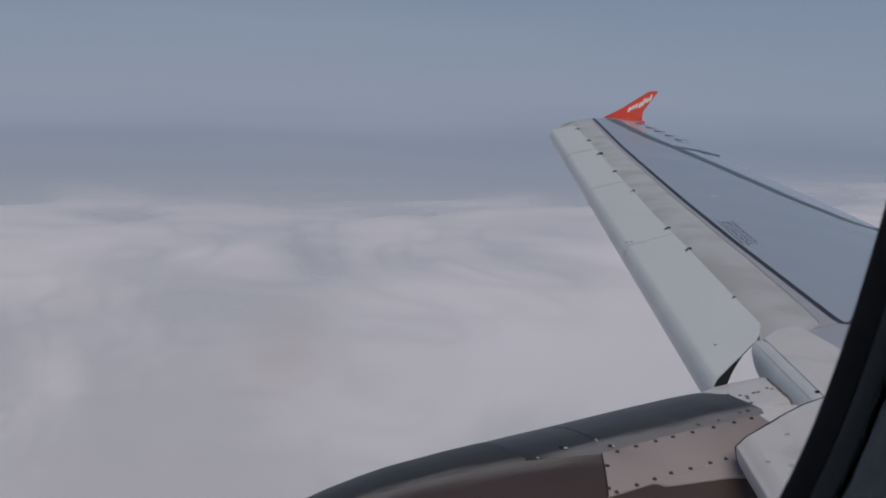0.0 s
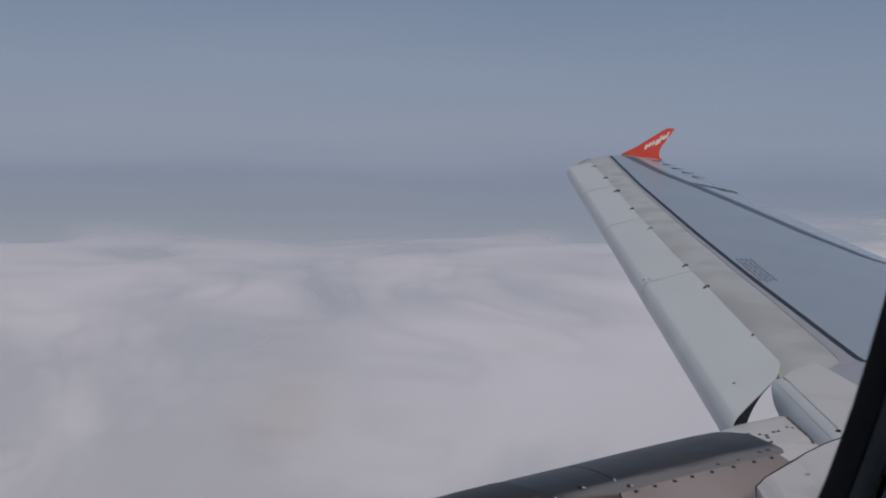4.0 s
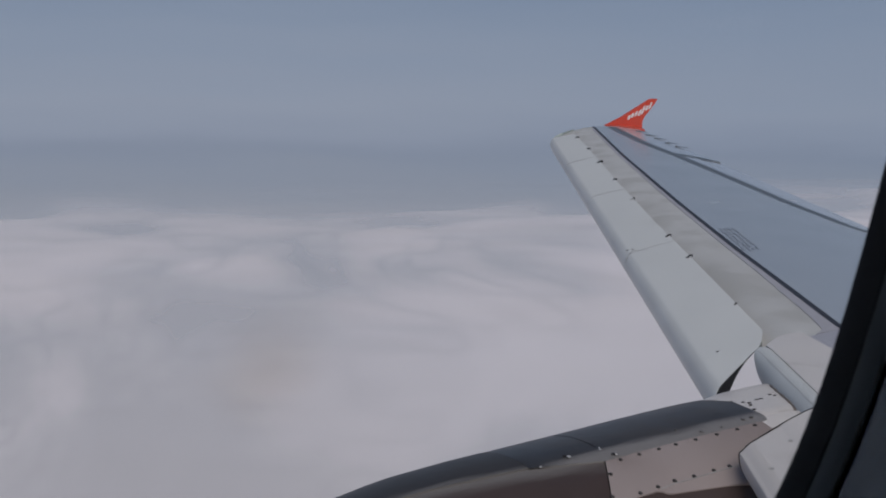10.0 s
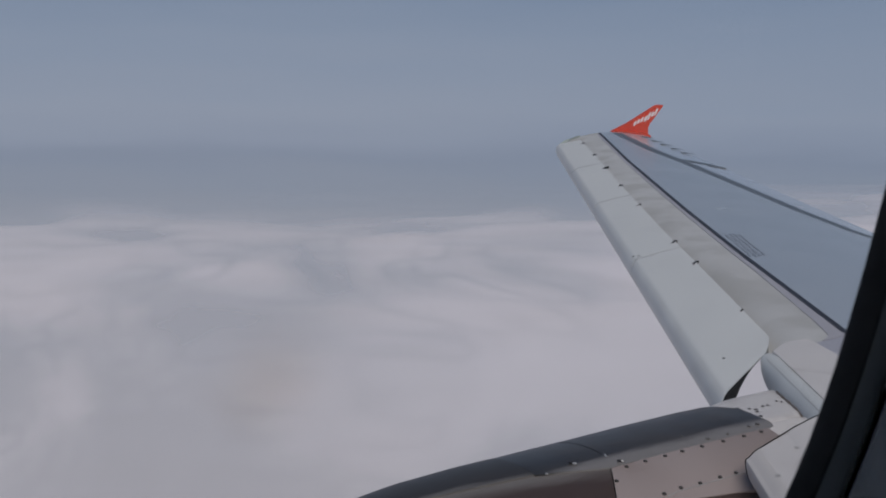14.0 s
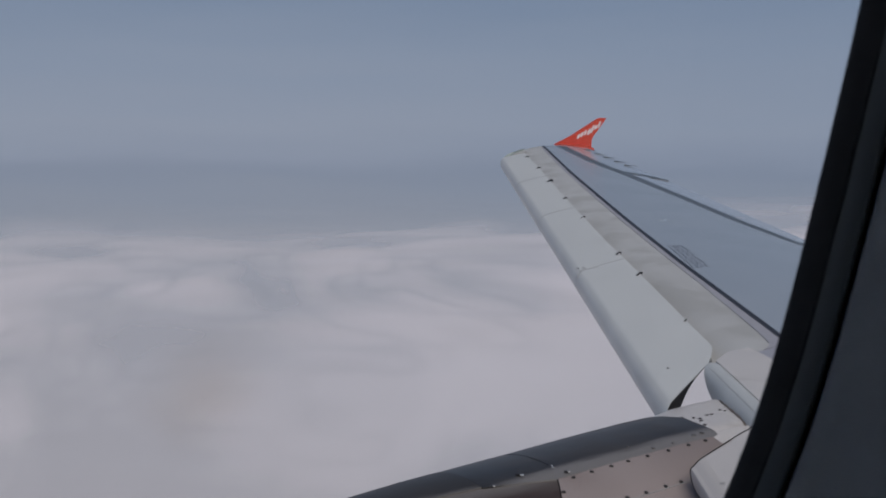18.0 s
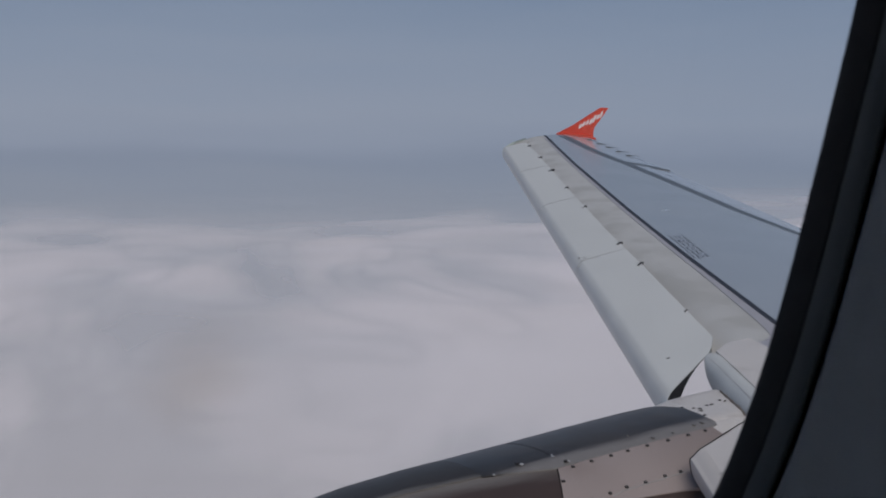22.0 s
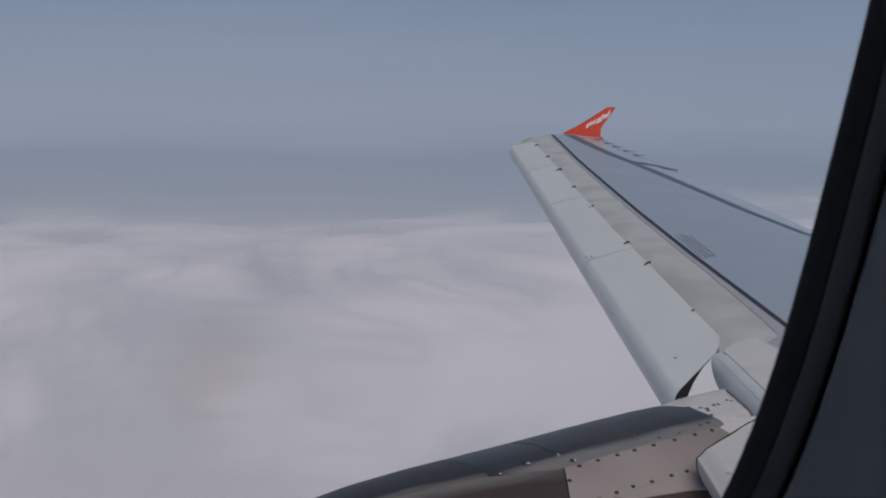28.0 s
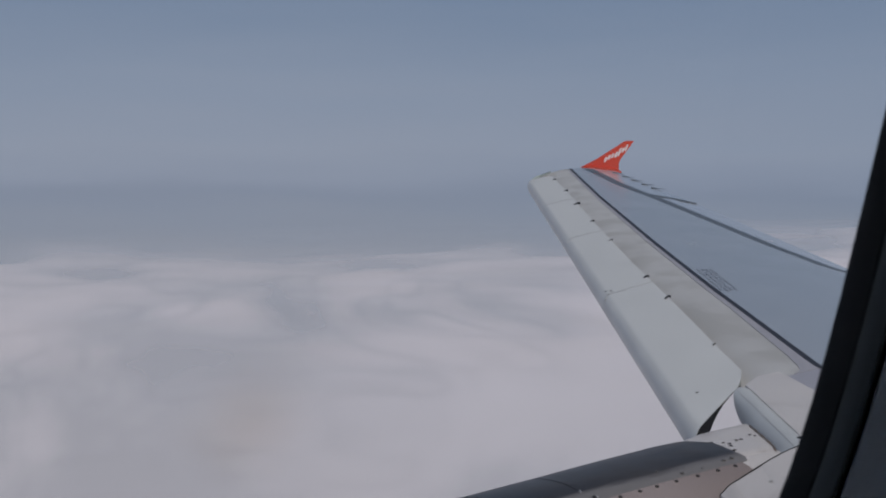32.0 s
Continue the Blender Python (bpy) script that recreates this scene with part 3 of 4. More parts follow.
# slots over the slat tracks, holes and smudges
for y, dy, ds, wide in ((15.85, 0.12, 0.055, 0.040), (14.60, 0.12, 0.060, 0.040), (13.43, 0.15, 0.095, 0.045), (12.13, 0.08, 0.05, 0.032), (10.95, 0.10, 0.075, 0.016), (9.26, 0.075, 0.065, 0.030), (8.52, 0.080, 0.072, 0.026), (7.225, 0.040, 0.032, 0.014)):
    s = slat_s(y) - 0.008
    ribbon("track_slot", [(y + dy * u, s + ds * u) for u in (-0.42, 0, 0.38)], wide, 0.014, DARK, wing, "dark slot over a slat track")
    if y < 11:
        ribbon("slot_lip", [(y + dy * u - wide, s + ds * u + 0.2 * wide) for u in (-0.5, 0.1)], wide * 0.4, 0.0145, ROOT, wing, "pale lip of the slot")
for y, s, r in ((6.57, 0.167, 0.012), (9.14, 0.089, 0.013), (9.17, 0.045, 0.012)):
    stud("drain_hole", on_wing(y, s, 0.010), (-0.2, -0.1, 1), r, 0.004, DARK, slats[0] if y < 9 else slats[1])
for y, s in ((6.545, 0.099), (6.535, 0.090), (6.53, 0.082)):
    stud("scuff_mark", on_wing(y, s, 0.010), (-0.2, -0.1, 1), 0.008, 0.002, LINE_GREY, slats[0])

# block of faded stencil lettering, too small to read
random.seed(4)
for row in range(4):
    y = 9.22 - 0.02 * row
    s = 1.01 + 0.042 * row
    while y > 8.38:
        w = random.uniform(0.04, 0.13)
        box_on_wing("stencil_bar", y - w / 2, s + 0.004 * random.uniform(-1, 1), w, 0.024, 0.0, 0.003, STENCIL, wing)
        y -= w + random.uniform(0.025, 0.05)

# wing tip: fixed nose, lens, end plate
rings = []
for y in steps(16.43, Y_TIP, 6):
    u = (y - 16.43) / (Y_TIP - 16.43)
    s0 = 0.25 + 0.45 * u ** 1.5
    ring = [on_wing(y, s, -0.002) for s in steps(0.9, s0, 8)]
    low = [v + Vector((0.01, 0, -0.06 * (1 - u * 0.5))) for v in reversed(ring)]
    rings.append(ring + low)
part("tip_nose", mesh_of("tip_nose", *loft(rings), EDGE), wing, "pale rounded wing-tip nose")
rings = []
for y in steps(16.46, 16.66, 5):
    u = (y - 16.46) / 0.2
    s0 = 0.07 + 0.22 * u
    rings.append([on_wing(y, s0 + 0.16 * k, 0.03 - 0.05 * abs(k - 1) ** 2) for k in (0, 0.4, 0.8, 1.2)] + [on_wing(y, s0 + 0.10 * k, -0.06) for k in (1.2, 0)])
part("navigation_light", mesh_of("navigation_light", *loft(rings), LENS), wing, "small pale greenish navigation light lens")

# orange tip fence
FENCE = [(8.62, 0.865), (8.95, 1.005), (9.50, 1.297), (9.56, 1.312), (9.685, 1.31), (9.51, 1.115), (9.40, 1.0), (9.365, 0.93), (9.355, 0.80), (9.42, 0.62), (9.30, 0.45), (9.0, 0.60)]
rings = []
for d, k in ((-0.028, 0.965), (-0.014, 0.99), (0.0, 1.0), (0.02, 0.98), (0.03, 0.95)):
    cx, cz = 9.2, 0.93
    rings.append([Vector((cx + (x - cx) * k, 17.0 + d + 0.05 * (z - 0.9), cz + (z - cz) * k)) for x, z in FENCE])
fence = part("tip_fence", mesh_of("tip_fence", *loft(rings), ORANGE, 25), wing, "orange wing-tip fence with a white marking")
skin("tip_fairing", 16.60, 16.99, lambda y: 1.15 + (16.99 - y) * 0.9, lambda y: chord(y) + 0.16, 0.008, 0.10, ORANGE, wing, "orange fairing at the foot of the fence", 6, 8)
# the airline's mark as a row of plain white blots
for i in range(7):
    u = (i + 0.5) / 7
    cx, cz = 9.055 + 0.50 * u, 0.978 + 0.222 * u
    tall, wide = ((0.050, 0.030), (0.046, 0.032), (0.050, 0.026), (0.062, 0.030), (0.080, 0.026), (0.048, 0.032), (0.070, 0.022))[i]
    drop = (0.0, 0.004, 0.0, -0.014, 0.0, 0.0, 0.008)[i]
    ring = [(cx + 0.8 * wide * math.cos(a) + 0.45 * tall * math.sin(a), cz + drop + tall * math.sin(a) * 0.9) for a in steps(0, 2 * math.pi * 13 / 14, 13)]
    rings = [[Vector((x, 16.964 + 0.05 * (z - 0.9) + d, z)) for x, z in ring] for d in (0.0, 0.012)]
    part("white_mark", mesh_of("white_mark", *loft(rings), WHITE), fence)

# static wicks on the aileron and tip
for y in (16.22, 15.76, 15.36, 14.91, 14.50):
    a = on_wing(y, chord(y) - 0.17, 0.006)
    b = a + Vector((0.21, -0.03, -0.012))
    rings = [[p + Vector((0, r * math.cos(t), r * math.sin(t))) for t in steps(0, 2 * math.pi * 5 / 6, 5)] for p, r in ((a, 0.007), (a.lerp(b, 0.35), 0.009), (a.lerp(b, 0.5), 0.005), (b, 0.003))]
    part("static_wick", mesh_of("static_wick", *loft(rings), STRIPE), wing, "thin dark static discharge wick")

# ---------- engine nacelle and pylon ----------
nacelle = thing("engine_nacelle", "dark engine cowling with a white bolted pylon panel", "engine", (0.9, 5.75, -1.95))
AXIS_Y, AXIS_Z = 5.75, -1.95
PROFILE = [(-0.86, 0.70), (-0.80, 0.76), (-0.62, 0.83), (-0.344, 0.903), (-0.2, 0.945), (-0.042, 0.981), (0.066, 1.002), (0.348, 1.038), (0.643, 1.068), (0.953, 1.099), (1.278, 1.134), (1.62, 1.167), (1.9, 1.185),
           (2.4, 1.17), (3.0, 1.05), (3.8, 0.80)]


def girth(x):
    return float(np.interp(x, [p[0] for p in PROFILE], [p[1] for p in PROFILE]))


def under(x):
    """How far the cowl itself lies below the plates, and drops away under the pylon."""
    return 0.005 + 0.167 * max(0.0, min(1.0, (x - 1.45) / 0.5))


def on_cowl(x, angle, lift=0.0):
    """A point of the cowl, the angle in degrees from its top towards the fuselage."""
    r = girth(x) + lift
    return Vector((x, AXIS_Y - r * math.sin(radians(angle)), AXIS_Z + r * math.cos(radians(angle))))


rings = [[Vector((x, AXIS_Y + r * math.sin(a), AXIS_Z + r * math.cos(a))) for a in (2 * math.pi * i / 72 for i in range(72))]
         for x, r in [(-0.2, 0.60), (-0.7, 0.62), (-0.83, 0.66)] + [(x, r - under(x) if x > -0.5 else r) for x, r in PROFILE]]
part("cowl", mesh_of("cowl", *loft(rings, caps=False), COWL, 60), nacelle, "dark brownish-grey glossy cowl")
rings = [[Vector((x, AXIS_Y + r * math.sin(a), AXIS_Z + r * math.cos(a))) for a in (2 * math.pi * i / 48 for i in range(48))] for x, r in ((0.0, 0.61), (0.02, 0.2))]
part("fan_face", mesh_of("fan_face", *loft(rings), DARK), nacelle)


def cowl_panel(name, x0, x1, a0, a1, lift, material, parent, label="", nx=16, na=8, round_end=0.0, rake=0.0):
    """A skin plate that wraps the cowl between two angles; its front may be raked and its aft end rounded."""
    rings = []
    for x in steps(x0, x1, nx):
        lo, hi = a0(x), a1(x)
        if round_end and x > x1 - round_end:
            u = (x - (x1 - round_end)) / round_end
            mid, k = (lo + hi) / 2, math.sqrt(max(1 - u * u, 0.004))
            lo, hi = mid + (lo - mid) * k, mid + (hi - mid) * k
        back = rake * (x1 - x) / (x1 - x0)
        top = [on_cowl(x - back * (a - lo), a, lift) for a in steps(lo, hi, na)]
        edge = [on_cowl(x - back * (hi - lo), hi + 0.12, lift - 0.004)]
        low = [on_cowl(x - back * (a - lo), a, -0.03) for a in reversed(steps(lo, hi, na))]
        rings.append(top + edge + low)
    return part(name, mesh_of(name, *loft(rings), material), parent, label)


def crown_edge(x):
    return float(np.interp(x, (-0.8, -0.21, -0.07, 0.05, 0.3, 0.5), (-4.0, 1.5, 3.6, 4.3, 5.7, 6.6)))


crown = cowl_panel("cowl_crown", -0.78, 0.52, lambda x: -40.0, crown_edge, 0.0, CROWN, nacelle, "dark upper cowl skin", 30, 16)
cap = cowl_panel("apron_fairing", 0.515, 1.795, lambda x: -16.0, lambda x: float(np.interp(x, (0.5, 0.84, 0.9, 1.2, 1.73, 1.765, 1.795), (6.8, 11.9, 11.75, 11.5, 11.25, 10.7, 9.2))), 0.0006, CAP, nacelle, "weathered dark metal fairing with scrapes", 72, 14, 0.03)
side = cowl_panel("bolted_panel", 0.842, 1.72, lambda x: float(np.interp(x, (0.84, 0.95, 1.2), (12.0, 11.9, 10.6))), lambda x: float(np.interp(x, (0.84, 1.05, 1.09, 1.40, 1.7, 2.25), (26.7, 25.7, 27.4, 29.4, 31.0, 36.0))), 0.0, PANEL, nacelle, "pinkish-white panel held by a row of bolts", 36, 12, 0.0, 0.0095)
cowl_panel("pylon_skirt", 1.722, 2.25, lambda x: 9.0, lambda x: float(np.interp(x, (1.7, 2.25), (31.0, 36.0))), -0.0015, ROOT, nacelle, "white side of the pylon behind the bolted panel", 16, 12)
rings = [[on_cowl(x, a + h, l) for h, l in ((-0.13, -0.01), (-0.1, 0.0025), (0.1, 0.0025), (0.13, -0.01))] for x, a in ((0.955, 25.75), (1.02, 25.05), (1.10, 24.9), (1.25, 24.6), (1.40, 24.35), (1.55, 24.2))]
part("lower_seam", mesh_of("lower_seam", *loft(rings), SEAM), side, "fine seam above a lower corner plate")
rings = [[on_cowl(0.842 - 0.0093 * (a - 12) - d, a, l) for d, l in ((0.0035, -0.02), (0.003, 0.0), (0.0, 0.001), (-0.001, -0.01))] for a in steps(11.9, 26.6, 8)]
part("front_seal", mesh_of("front_seal", *loft(rings), DARK), side, "dark gap along the front edge")
BOLTS = [(0.909, 13.0), (1.011, 12.7), (1.117, 12.6), (1.211, 12.5), (1.319, 12.5), (1.438, 12.5), (1.557, 12.4), (1.66, 12.3), (0.805, 17.3), (0.731, 24.4), (0.75, 26.0), (0.857, 25.3), (0.952, 24.75), (1.043, 24.2), (1.141, 24.3), (1.248, 24.0), (1.334, 23.9)]
for x, a in BOLTS:
    stud("bolt", on_cowl(x, a, 0.0), on_cowl(x, a, 1) - on_cowl(x, a), 0.0100, 0.0065, STEEL, side)
for x, a, r, kind in ((0.713, 5.6, 0.013, STEEL), (0.720, 6.6, 0.010, BRIGHT), (0.906, 10.3, 0.011, STEEL), (0.915, 10.7, 0.006, BRIGHT), (0.56, 8.2, 0.006, BRIGHT), (1.298, 6.4, 0.006, DENT), (1.389, 10.0, 0.010, DENT), (1.648, 8.9, 0.011, DENT), (1.70, 8.7, 0.011, DENT), (1.50, 10.2, 0.006, DENT)):
    stud("fastener", on_cowl(x, a, 0.005), on_cowl(x, a, 1) - on_cowl(x, a), r, 0.004, kind, cap)
# an old curved seam over the fairing
rings = [[on_cowl(0.884 + d, a, h) for d, h in ((-0.0025, -0.002), (-0.002, 0.0014), (0.002, 0.0014), (0.0025, -0.002))] for a in steps(-14, 4.6, 24)]
part("skin_seam", mesh_of("skin_seam", *loft(rings), DARK), cap, "thin curved seam across the fairing")
# a bright scratch on the fairing
rings = [[on_cowl(0.892 - 0.006 * u + 0.003 * math.sin(7 * u) + d, 5.2 + 1.4 * u, h) for d, h in ((-0.0035, 0.0), (-0.002, 0.003), (0.002, 0.003), (0.0035, 0.0))] for u in steps(0, 1, 5)]
part("scratch", mesh_of("scratch", *loft(rings), BRIGHT), cap, "bright bare-metal scratch")

# pylon: rounded white body behind the fairing, running back under the wing
def pylon_size(x):
    return float(np.interp(x, (1.6, 1.80, 1.97, 2.7), (0.22, 0.285, 0.345, 0.385))), float(np.interp(x, (1.6, 1.78, 1.9, 2.0, 2.3, 2.7), (-0.86, -0.803, -0.790, -0.783, -0.763, -0.75)))


def pylon_z(x, y):
    half, top = pylon_size(x)
    c = min(abs(y - 5.855) / half, 1.0)
    return top - 0.30 + 0.30 * (1 - c ** 7) ** 0.45


rings = []
for x in steps(1.60, 3.0, 24):
    half, top = pylon_size(x)
    ring = [Vector((x, 5.855 + half * k, pylon_z(x, 5.855 + half * k))) for k in [math.sin(math.pi / 2 * t) for t in steps(1, -1, 28)]]
    ring += [Vector((x, 5.855 - half - 0.05, -1.5)), Vector((x, 5.855 + half + 0.05, -1.5))]
    rings.append(ring)
pylon = part("pylon", mesh_of("pylon", *loft(rings), ROOT, 50), nacelle, "white pylon fairing with dark plugged holes")
for x, y, r in ((1.891, 5.849, 0.009), (1.905, 5.817, 0.011), (1.885, 5.785, 0.011), (1.849, 5.718, 0.010), (1.975, 5.845, 0.010), (2.003, 5.843, 0.010), (2.093, 5.88, 0.009), (2.10, 5.85, 0.008), (1.825, 5.611, 0.012), (1.86, 5.90, 0.008)):
    stud("plugged_hole", (x, y, pylon_z(x, y)), (0, 0, 1), r, 0.004, STEEL, pylon)
# brown stained sealant where the nose meets the pylon
random.seed(9)
rings = []
for y in steps(6.02, 5.60, 12):
    core = root_core(y)
    z = max(pylon_z(core.x - 0.09, y), core.z - 0.10) + 0.002
    x = core.x - 0.096 * math.sqrt(max(0.05, 1 - ((z - core.z) / 0.106) ** 2)) - 0.004
    r = random.uniform(0.003, 0.008)
    rings.append([Vector((x + 1.3 * r * math.cos(a), y, z + r * math.sin(a))) for a in steps(0, 2 * math.pi * 7 / 8, 7)])
part("stained_sealant", mesh_of("stained_sealant", *loft(rings), RUST), pylon, "brown stained sealant along the joint")

# ---------- cabin side with the window ----------
WX, WZ, HALF_W, HALF_H, POWER = -1.8184, 0.47, 0.15, 0.20, 3.2


def on_wall(x, z, deep=0.0):
    """A point of the leaning cabin side; deep is metres towards the aisle."""
    return Vector((x + 0.04 * (z - 0.47), 1.72 - 0.25 * (z - 0.47) - deep, z))


def window_loop(grow, deep, n=96):
    loop = []
    for i in range(n):
        a = 2 * math.pi * i / n
        c, si = math.cos(a), math.sin(a)
        loop.append(on_wall(WX + (HALF_W + grow) * math.copysign(abs(c) ** (2 / POWER), c), WZ + (HALF_H + grow) * math.copysign(abs(si) ** (2 / POWER), si), deep))
    return loop


def frame_ring(name, outline, material, parent, label=""):
    """A closed moulding that runs round the window; outline: (outwards, towards the aisle)."""
    loops = [window_loop(g, d) for g, d in outline]
    n, m = len(loops[0]), len(loops)
    verts = [v for r in loops for v in r]
    faces = [(i * n + j, i * n + (j + 1) % n, (i + 1) % m * n + (j + 1) % n, (i + 1) % m * n + j) for i in range(m) for j in range(n)]
    return part(name, mesh_of(name, verts, faces, material, 50), parent, label)


window = thing("window_1", "rounded cabin window with a black seal and grey lining", "window", (WX, 1.72, 0.28), "structure")
frame_ring("window_seal", [(0.070, -0.034), (0.060, -0.034), (0.003, -0.001), (0.0, 0.001), (0.0004, 0.003), (0.002, 0.006), (0.0042, 0.0092), (0.012, 0.0088)], GASKET, window, "black rubber window seal")
frame_ring("window_reveal", [(0.020, 0.004), (0.0045, 0.006), (0.0048, 0.0098), (0.0058, 0.0135), (0.0076, 0.0162), (0.0094, 0.0162), (0.0108, 0.010)], REVEAL, window, "dark grey plastic reveal")
frame_ring("window_groove", [(0.0086, 0.006), (0.0088, 0.0125), (0.0122, 0.0125), (0.013, 0.006)], GASKET, window, "narrow black gap")
pane = window_loop(0.062, -0.0335)
verts = [v for v in pane] + [v + Vector((0, 0.003, 0)) for v in pane]
n = len(pane)
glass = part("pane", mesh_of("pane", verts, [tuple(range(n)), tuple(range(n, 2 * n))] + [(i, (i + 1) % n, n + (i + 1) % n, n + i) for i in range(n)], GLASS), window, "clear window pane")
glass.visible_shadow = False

# cabin side panels, one window pitch wide each
PITCH, Z0, Z1 = 0.56, -0.75, 1.35
X0, X1 = WX - PITCH / 2, WX + PITCH / 2
inner, outer = window_loop(0.0119, 0.0165), window_loop(0.068, -0.034)


def to_border(loop, deep):
    border = []
    for v in loop:
        dx, dz = v.x - 0.04 * (v.z - 0.47) - WX, v.z - WZ
        k = min((X1 - WX) / dx if dx > 1e-6 else 1e9, (X0 - WX) / dx if dx < -1e-6 else 1e9, (Z1 - WZ) / dz if dz > 1e-6 else 1e9, (Z0 - WZ) / dz if dz < -1e-6 else 1e9)
        border.append(on_wall(WX + dx * k, WZ + dz * k, deep))
    return border


lip = window_loop(0.0140, 0.0185)
rings = [to_border(outer, -0.06), outer, inner, lip, window_loop(0.020, 0.0192), to_border(lip, 0.0192)]
n, m = len(outer), len(rings)
faces = [(i * n + j, i * n + (j + 1) % n, (i + 1) % m * n + (j + 1) % n, (i + 1) % m * n + j) for i in range(m) for j in range(n)]
panel_mesh = mesh_of("wall_panel", [v for r in rings for v in r], faces, LINING, 40)
wall = tagged(part("wall_side", panel_mesh), "blue-grey cabin side lining in shade", "wall", kind="structure")
# Unseen window rows on both sides, added to let light into the cabin.
for k in range(-4, 5):
    if k:
        copy_thing(wall, pose(k * PITCH, 0, 0))
        copy_thing(window, pose(WX + k * PITCH, 1.72, 0.28))
    copy_thing(wall, pose(2 * WX + k * PITCH, 0, 0, 0, 0, 180))
    copy_thing(window, pose(WX + k * PITCH, -1.72, 0.28, 0, 0, 180))


def slab(name, a, b, material, label, category):
    (x0, y0, z0), (x1, y1, z1) = a, b
    v = [(x, y, z) for z in (z0, z1) for x, y in ((x0, y0), (x1, y0), (x1, y1), (x0, y1))]
    me = mesh_of(name, v, [(0, 1, 2, 3), (4, 5, 6, 7), (0, 1, 5, 4), (1, 2, 6, 5), (2, 3, 7, 6), (3, 0, 4, 7)], material)
    return tagged(part(name, me), label, category, kind="structure")


XA, XB = WX - 4.5 * PITCH, WX + 4.5 * PITCH
slab("floor", (XA, -2.1, -0.83), (XB, 2.1, -0.75), CARPET, "grey-blue carpeted cabin floor", "floor")
slab("ceiling", (XA, -1.62, 1.35), (XB, 1.62, 1.43), LINING, "blue-grey cabin ceiling", "ceiling")
slab("wall_front", (XA - 0.08, -2.1, -0.83), (XA, 2.1, 1.43), LINING, "plain cabin end wall", "wall")
slab("wall_back", (XB, -2.1, -0.83), (XB + 0.08, 2.1, 1.43), LINING, "plain cabin end wall", "wall")

# outer skin of the fuselage above and below the row of windows
for name, top, low, label in (("fuselage_crown", 180, 26, "white outer skin above the windows"), ("fuselage_belly", 0, -180, "white outer skin below the windows")):
    rings = []
    for x in steps(-7.0, 8.0, 10):
        outer_arc = [Vector((x, 2.03 * math.cos(radians(a)), 2.03 * math.sin(radians(a)))) for a in steps(low, 180 - low if low > 0 else 0, 40)]
        inner_arc = [Vector((x, 2.0 * math.cos(radians(a)), 2.0 * math.sin(radians(a)))) for a in reversed(steps(low, 180 - low if low > 0 else 0, 40))]
        rings.append(outer_arc + inner_arc)
    tagged(part(name, mesh_of(name, *loft(rings), FUSELAGE, 50)), label, "fuselage", kind="structure")

# ---------- sea of clouds ----------
def lattice(x, y, seed):
    """Smooth value noise on a grid, from 0 to 1."""
    rng = np.random.default_rng(seed)
    table = rng.random((256, 256))
    xi, yi = np.floor(x).astype(int), np.floor(y).astype(int)
    fx, fy = x - xi, y - yi
    fx, fy = fx * fx * fx * (fx * (fx * 6 - 15) + 10), fy * fy * fy * (fy * (fy * 6 - 15) + 10)
    a, b = table[xi % 256, yi % 256], table[(xi + 1) % 256, yi % 256]
    c, d = table[xi % 256, (yi + 1) % 256], table[(xi + 1) % 256, (yi + 1) % 256]
    return (a * (1 - fx) + b * fx) * (1 - fy) + (c * (1 - fx) + d * fx) * fy


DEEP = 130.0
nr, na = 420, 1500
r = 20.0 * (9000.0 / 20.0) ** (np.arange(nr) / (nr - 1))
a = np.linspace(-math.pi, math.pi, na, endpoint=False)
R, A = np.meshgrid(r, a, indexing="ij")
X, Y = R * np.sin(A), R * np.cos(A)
# soft heaps in azimuth and log distance round the viewer, growing with the distance
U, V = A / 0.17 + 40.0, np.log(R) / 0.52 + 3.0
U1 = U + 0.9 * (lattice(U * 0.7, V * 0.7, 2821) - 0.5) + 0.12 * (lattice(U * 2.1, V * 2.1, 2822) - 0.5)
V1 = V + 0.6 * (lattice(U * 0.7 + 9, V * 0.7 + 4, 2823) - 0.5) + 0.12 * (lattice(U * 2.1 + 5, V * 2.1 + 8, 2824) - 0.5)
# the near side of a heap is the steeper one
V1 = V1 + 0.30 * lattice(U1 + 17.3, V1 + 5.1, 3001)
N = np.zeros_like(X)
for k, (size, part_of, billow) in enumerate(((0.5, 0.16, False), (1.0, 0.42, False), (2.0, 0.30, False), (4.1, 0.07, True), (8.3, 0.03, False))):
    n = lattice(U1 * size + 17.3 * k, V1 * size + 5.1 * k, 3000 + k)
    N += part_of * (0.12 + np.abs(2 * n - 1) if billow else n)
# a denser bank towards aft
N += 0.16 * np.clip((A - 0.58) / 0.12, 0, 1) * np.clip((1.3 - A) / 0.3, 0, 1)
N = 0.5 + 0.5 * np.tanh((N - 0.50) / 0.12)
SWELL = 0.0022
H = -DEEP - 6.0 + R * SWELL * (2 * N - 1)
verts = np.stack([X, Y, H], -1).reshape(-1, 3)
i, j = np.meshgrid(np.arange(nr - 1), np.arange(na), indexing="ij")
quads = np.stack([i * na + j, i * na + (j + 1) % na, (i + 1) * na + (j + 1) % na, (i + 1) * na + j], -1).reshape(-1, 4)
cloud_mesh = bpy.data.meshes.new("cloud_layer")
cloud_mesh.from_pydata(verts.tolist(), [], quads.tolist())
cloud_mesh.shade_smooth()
CLOUD = bpy.data.materials.new("cloud_tops")
CLOUD.use_nodes = True
cn, cl = CLOUD.node_tree.nodes, CLOUD.node_tree.links
cn.clear()
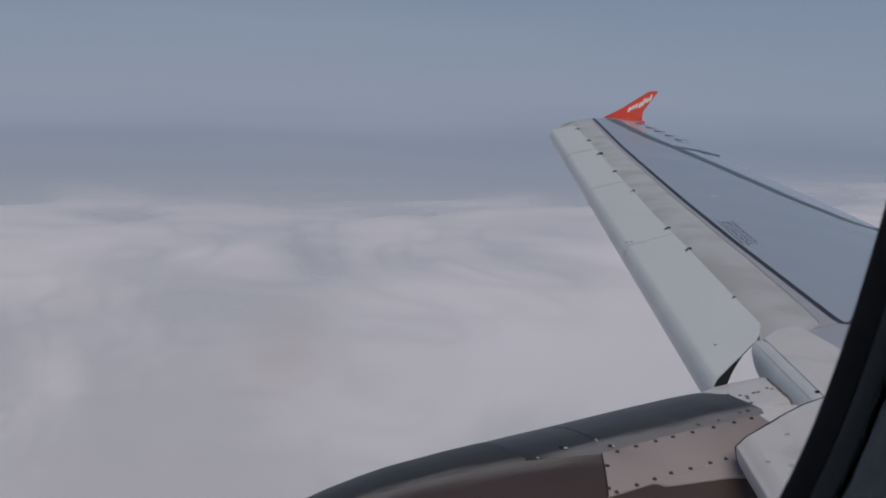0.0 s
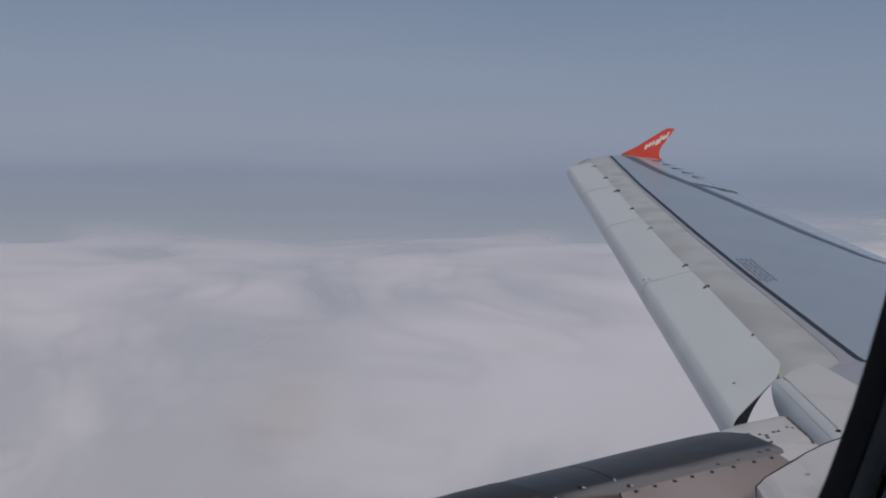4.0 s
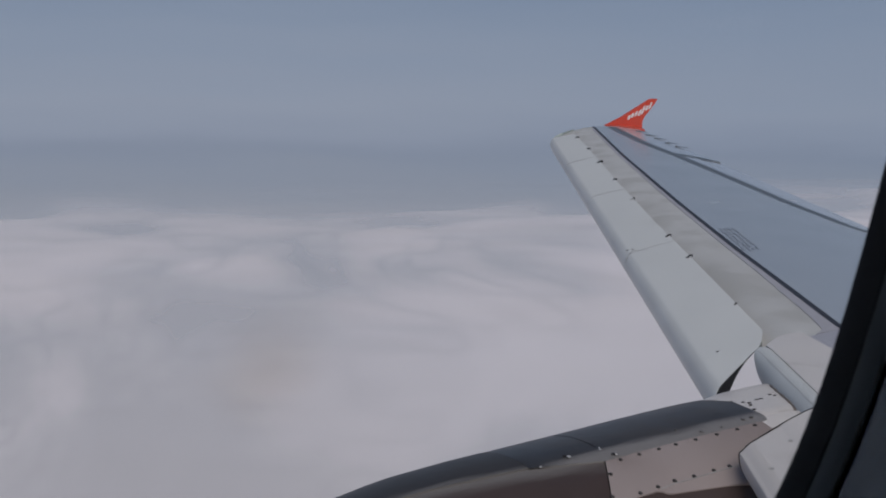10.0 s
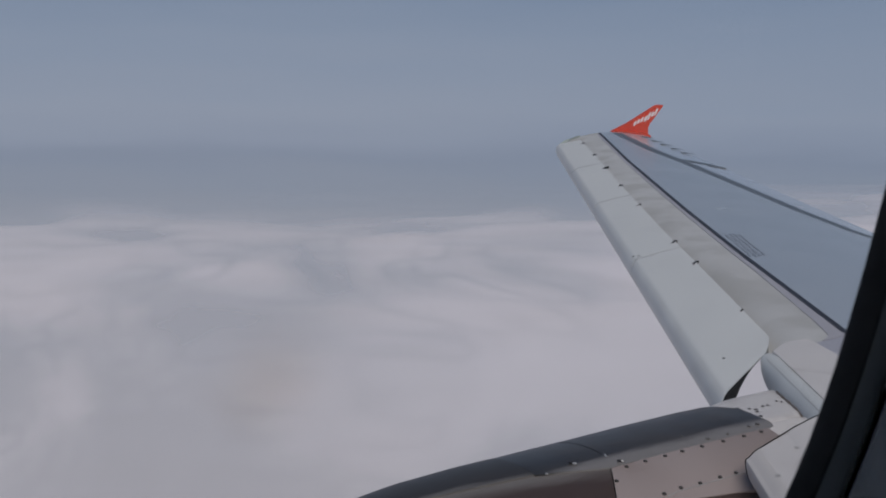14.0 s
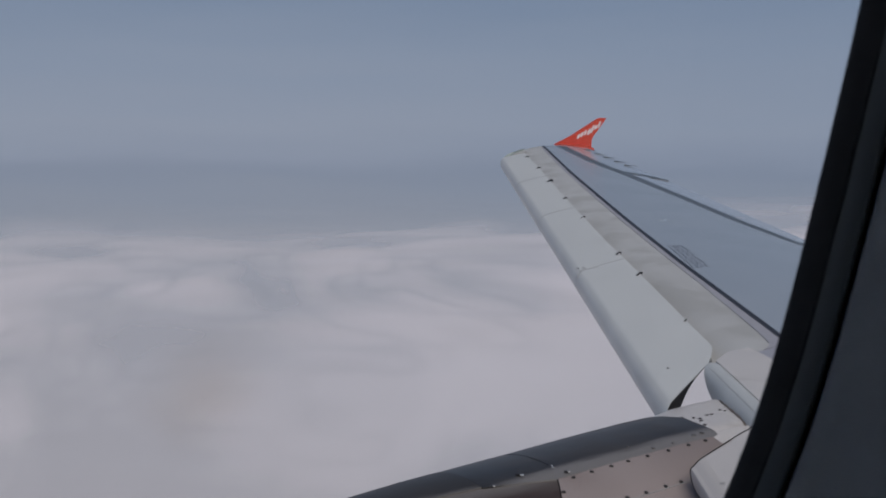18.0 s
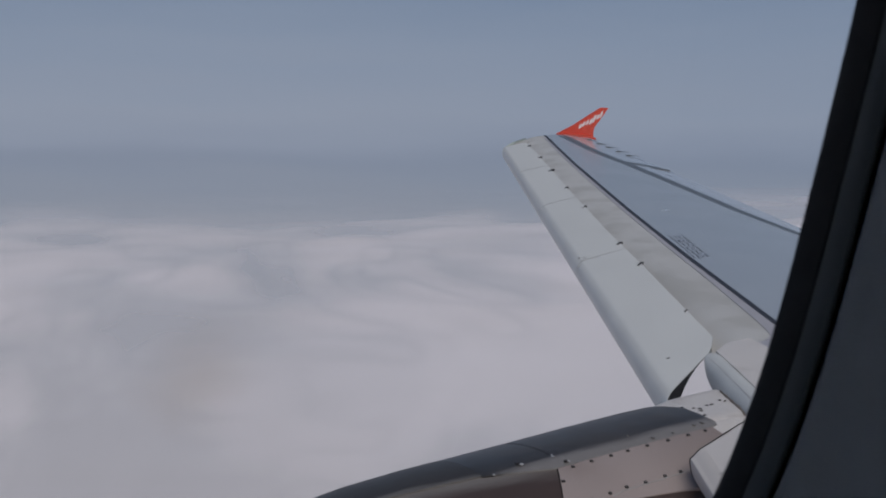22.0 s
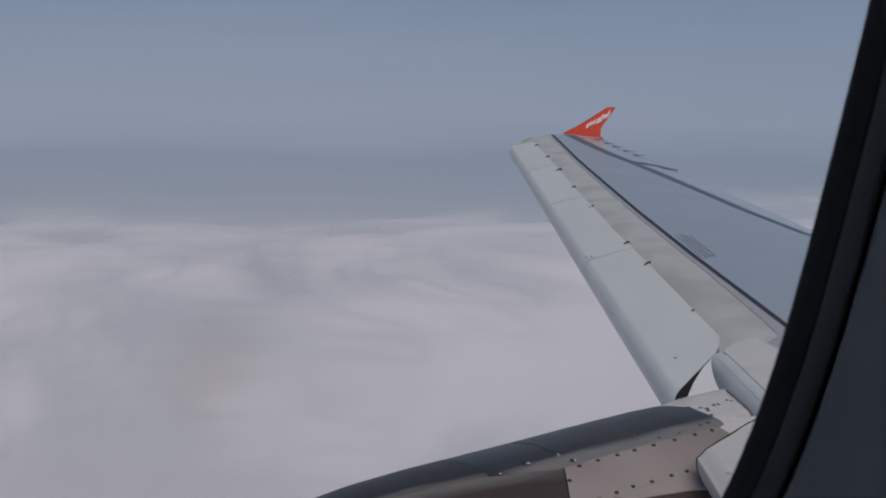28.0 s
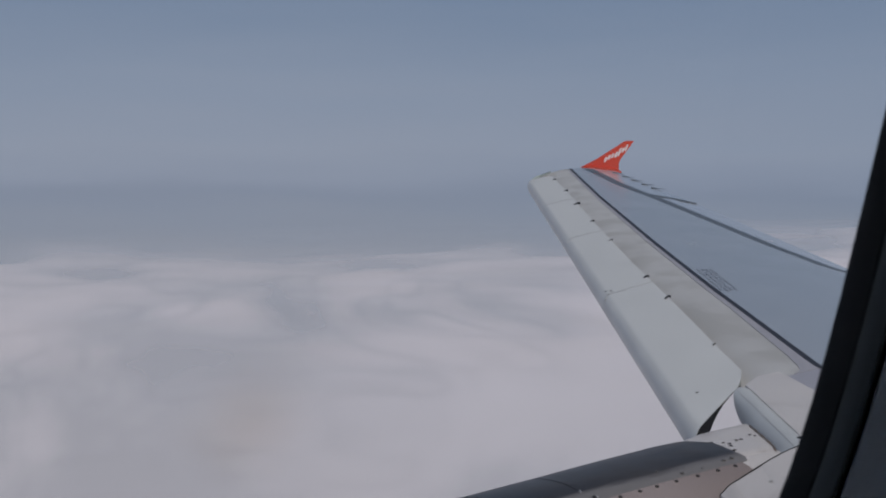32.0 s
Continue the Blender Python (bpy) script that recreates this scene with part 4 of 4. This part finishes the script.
diffuse, thin, veil, cloud_out = cn.new("ShaderNodeBsdfDiffuse"), cn.new("ShaderNodeBsdfTransparent"), cn.new("ShaderNodeMixShader"), cn.new("ShaderNodeOutputMaterial")
spot = cn.new("ShaderNodeNewGeometry")
flat = cn.new("ShaderNodeVectorMath")
flat.operation = "MULTIPLY"
flat.inputs[1].default_value = (1, 1, 0)
length = cn.new("ShaderNodeVectorMath")
length.operation = "LENGTH"
cl.new(spot.outputs["Position"], flat.inputs[0])
cl.new(flat.outputs[0], length.inputs[0])


def spread(source, from_low, from_high, to_low, to_high, smooth=False):
    """A value carried from one span into another."""
    node = cn.new("ShaderNodeMapRange")
    node.interpolation_type = "SMOOTHSTEP" if smooth else "LINEAR"
    node.inputs["From Min"].default_value, node.inputs["From Max"].default_value = from_low, from_high
    node.inputs["To Min"].default_value, node.inputs["To Max"].default_value = to_low, to_high
    cl.new(source, node.inputs["Value"])
    return node.outputs[0]


def sums(operation, first, second, third=None):
    node = cn.new("ShaderNodeMath")
    node.operation = operation
    for slot, value in zip(node.inputs, (first, second, third)):
        if value is None:
            continue
        if isinstance(value, float):
            slot.default_value = value
        else:
            cl.new(value, slot)
    return node.outputs[0]


# soft scattered light: the shading normal leans towards the zenith
soften = cn.new("ShaderNodeVectorMath")
soften.operation = "MULTIPLY_ADD"
soften.inputs[1].default_value = (0.6, 0.6, 0.6)
soften.inputs[2].default_value = (0, 0, 0.6)
cl.new(spot.outputs["Normal"], soften.inputs[0])
unit = cn.new("ShaderNodeVectorMath")
unit.operation = "NORMALIZE"
cl.new(soften.outputs[0], unit.inputs[0])
cl.new(unit.outputs[0], diffuse.inputs["Normal"])
# height of a heap, from -1 in the troughs to 1 on the tops
lift = cn.new("ShaderNodeSeparateXYZ")
cl.new(spot.outputs["Position"], lift.inputs[0])
rise = sums("DIVIDE", sums("DIVIDE", sums("ADD", lift.outputs["Z"], DEEP + 6.0), length.outputs["Value"]), SWELL)
grain = cn.new("ShaderNodeTexNoise")
grain.inputs["Scale"].default_value, grain.inputs["Detail"].default_value = 0.004, 3
cl.new(spot.outputs["Position"], grain.inputs["Vector"])
tint = cn.new("ShaderNodeValToRGB")
tint.color_ramp.elements[0].position, tint.color_ramp.elements[0].color = 0.35, (0.90, 0.832, 0.825, 1)
tint.color_ramp.elements[1].position, tint.color_ramp.elements[1].color = 0.65, (0.955, 0.888, 0.890, 1)
cl.new(grain.outputs["Fac"], tint.inputs[0])
cl.new(tint.outputs[0], diffuse.inputs[0])
# how dense the layer is, and how much denser its heaps are, by the distance
# The fall with distance paints aerial haze by letting the sky through.
dense = cn.new("ShaderNodeValToRGB")
DENSITY = [(0.06, 0.49, 0.15), (0.14, 0.52, 0.24), (0.22, 0.51, 0.38), (0.30, 0.45, 0.40), (0.39, 0.34, 0.28), (0.48, 0.24, 0.18), (0.60, 0.13, 0.10), (0.75, 0.05, 0.04), (0.90, 0.0, 0.0)]
while len(dense.color_ramp.elements) < len(DENSITY):
    dense.color_ramp.elements.new(0.5)
for e, (at, mean, swing) in zip(dense.color_ramp.elements, DENSITY):
    e.position, e.color = at, (mean, swing, 0, 1)
banks = cn.new("ShaderNodeTexNoise")
banks.inputs["Scale"].default_value, banks.inputs["Detail"].default_value = 0.0012, 2
cl.new(spot.outputs["Position"], banks.inputs["Vector"])
abeam = sums("DIVIDE", lift.outputs["X"], length.outputs["Value"])
reach = sums("MULTIPLY", spread(banks.outputs["Fac"], 0.35, 0.65, 1.12, 0.88), spread(abeam, 0.50, 0.70, 1.0, 0.72, True))
cl.new(sums("MULTIPLY", spread(length.outputs["Value"], 0, 5000, 0.0, 1.0), reach), dense.inputs[0])
apart = cn.new("ShaderNodeSeparateColor")
cl.new(dense.outputs[0], apart.inputs[0])
clear = sums("MULTIPLY_ADD", apart.outputs[1], rise, apart.outputs[0])
cl.new(clear, veil.inputs[0])
cl.new(thin.outputs[0], veil.inputs[1])
cl.new(diffuse.outputs[0], veil.inputs[2])
cl.new(veil.outputs[0], cloud_out.inputs[0])
cloud_mesh.materials.append(CLOUD)
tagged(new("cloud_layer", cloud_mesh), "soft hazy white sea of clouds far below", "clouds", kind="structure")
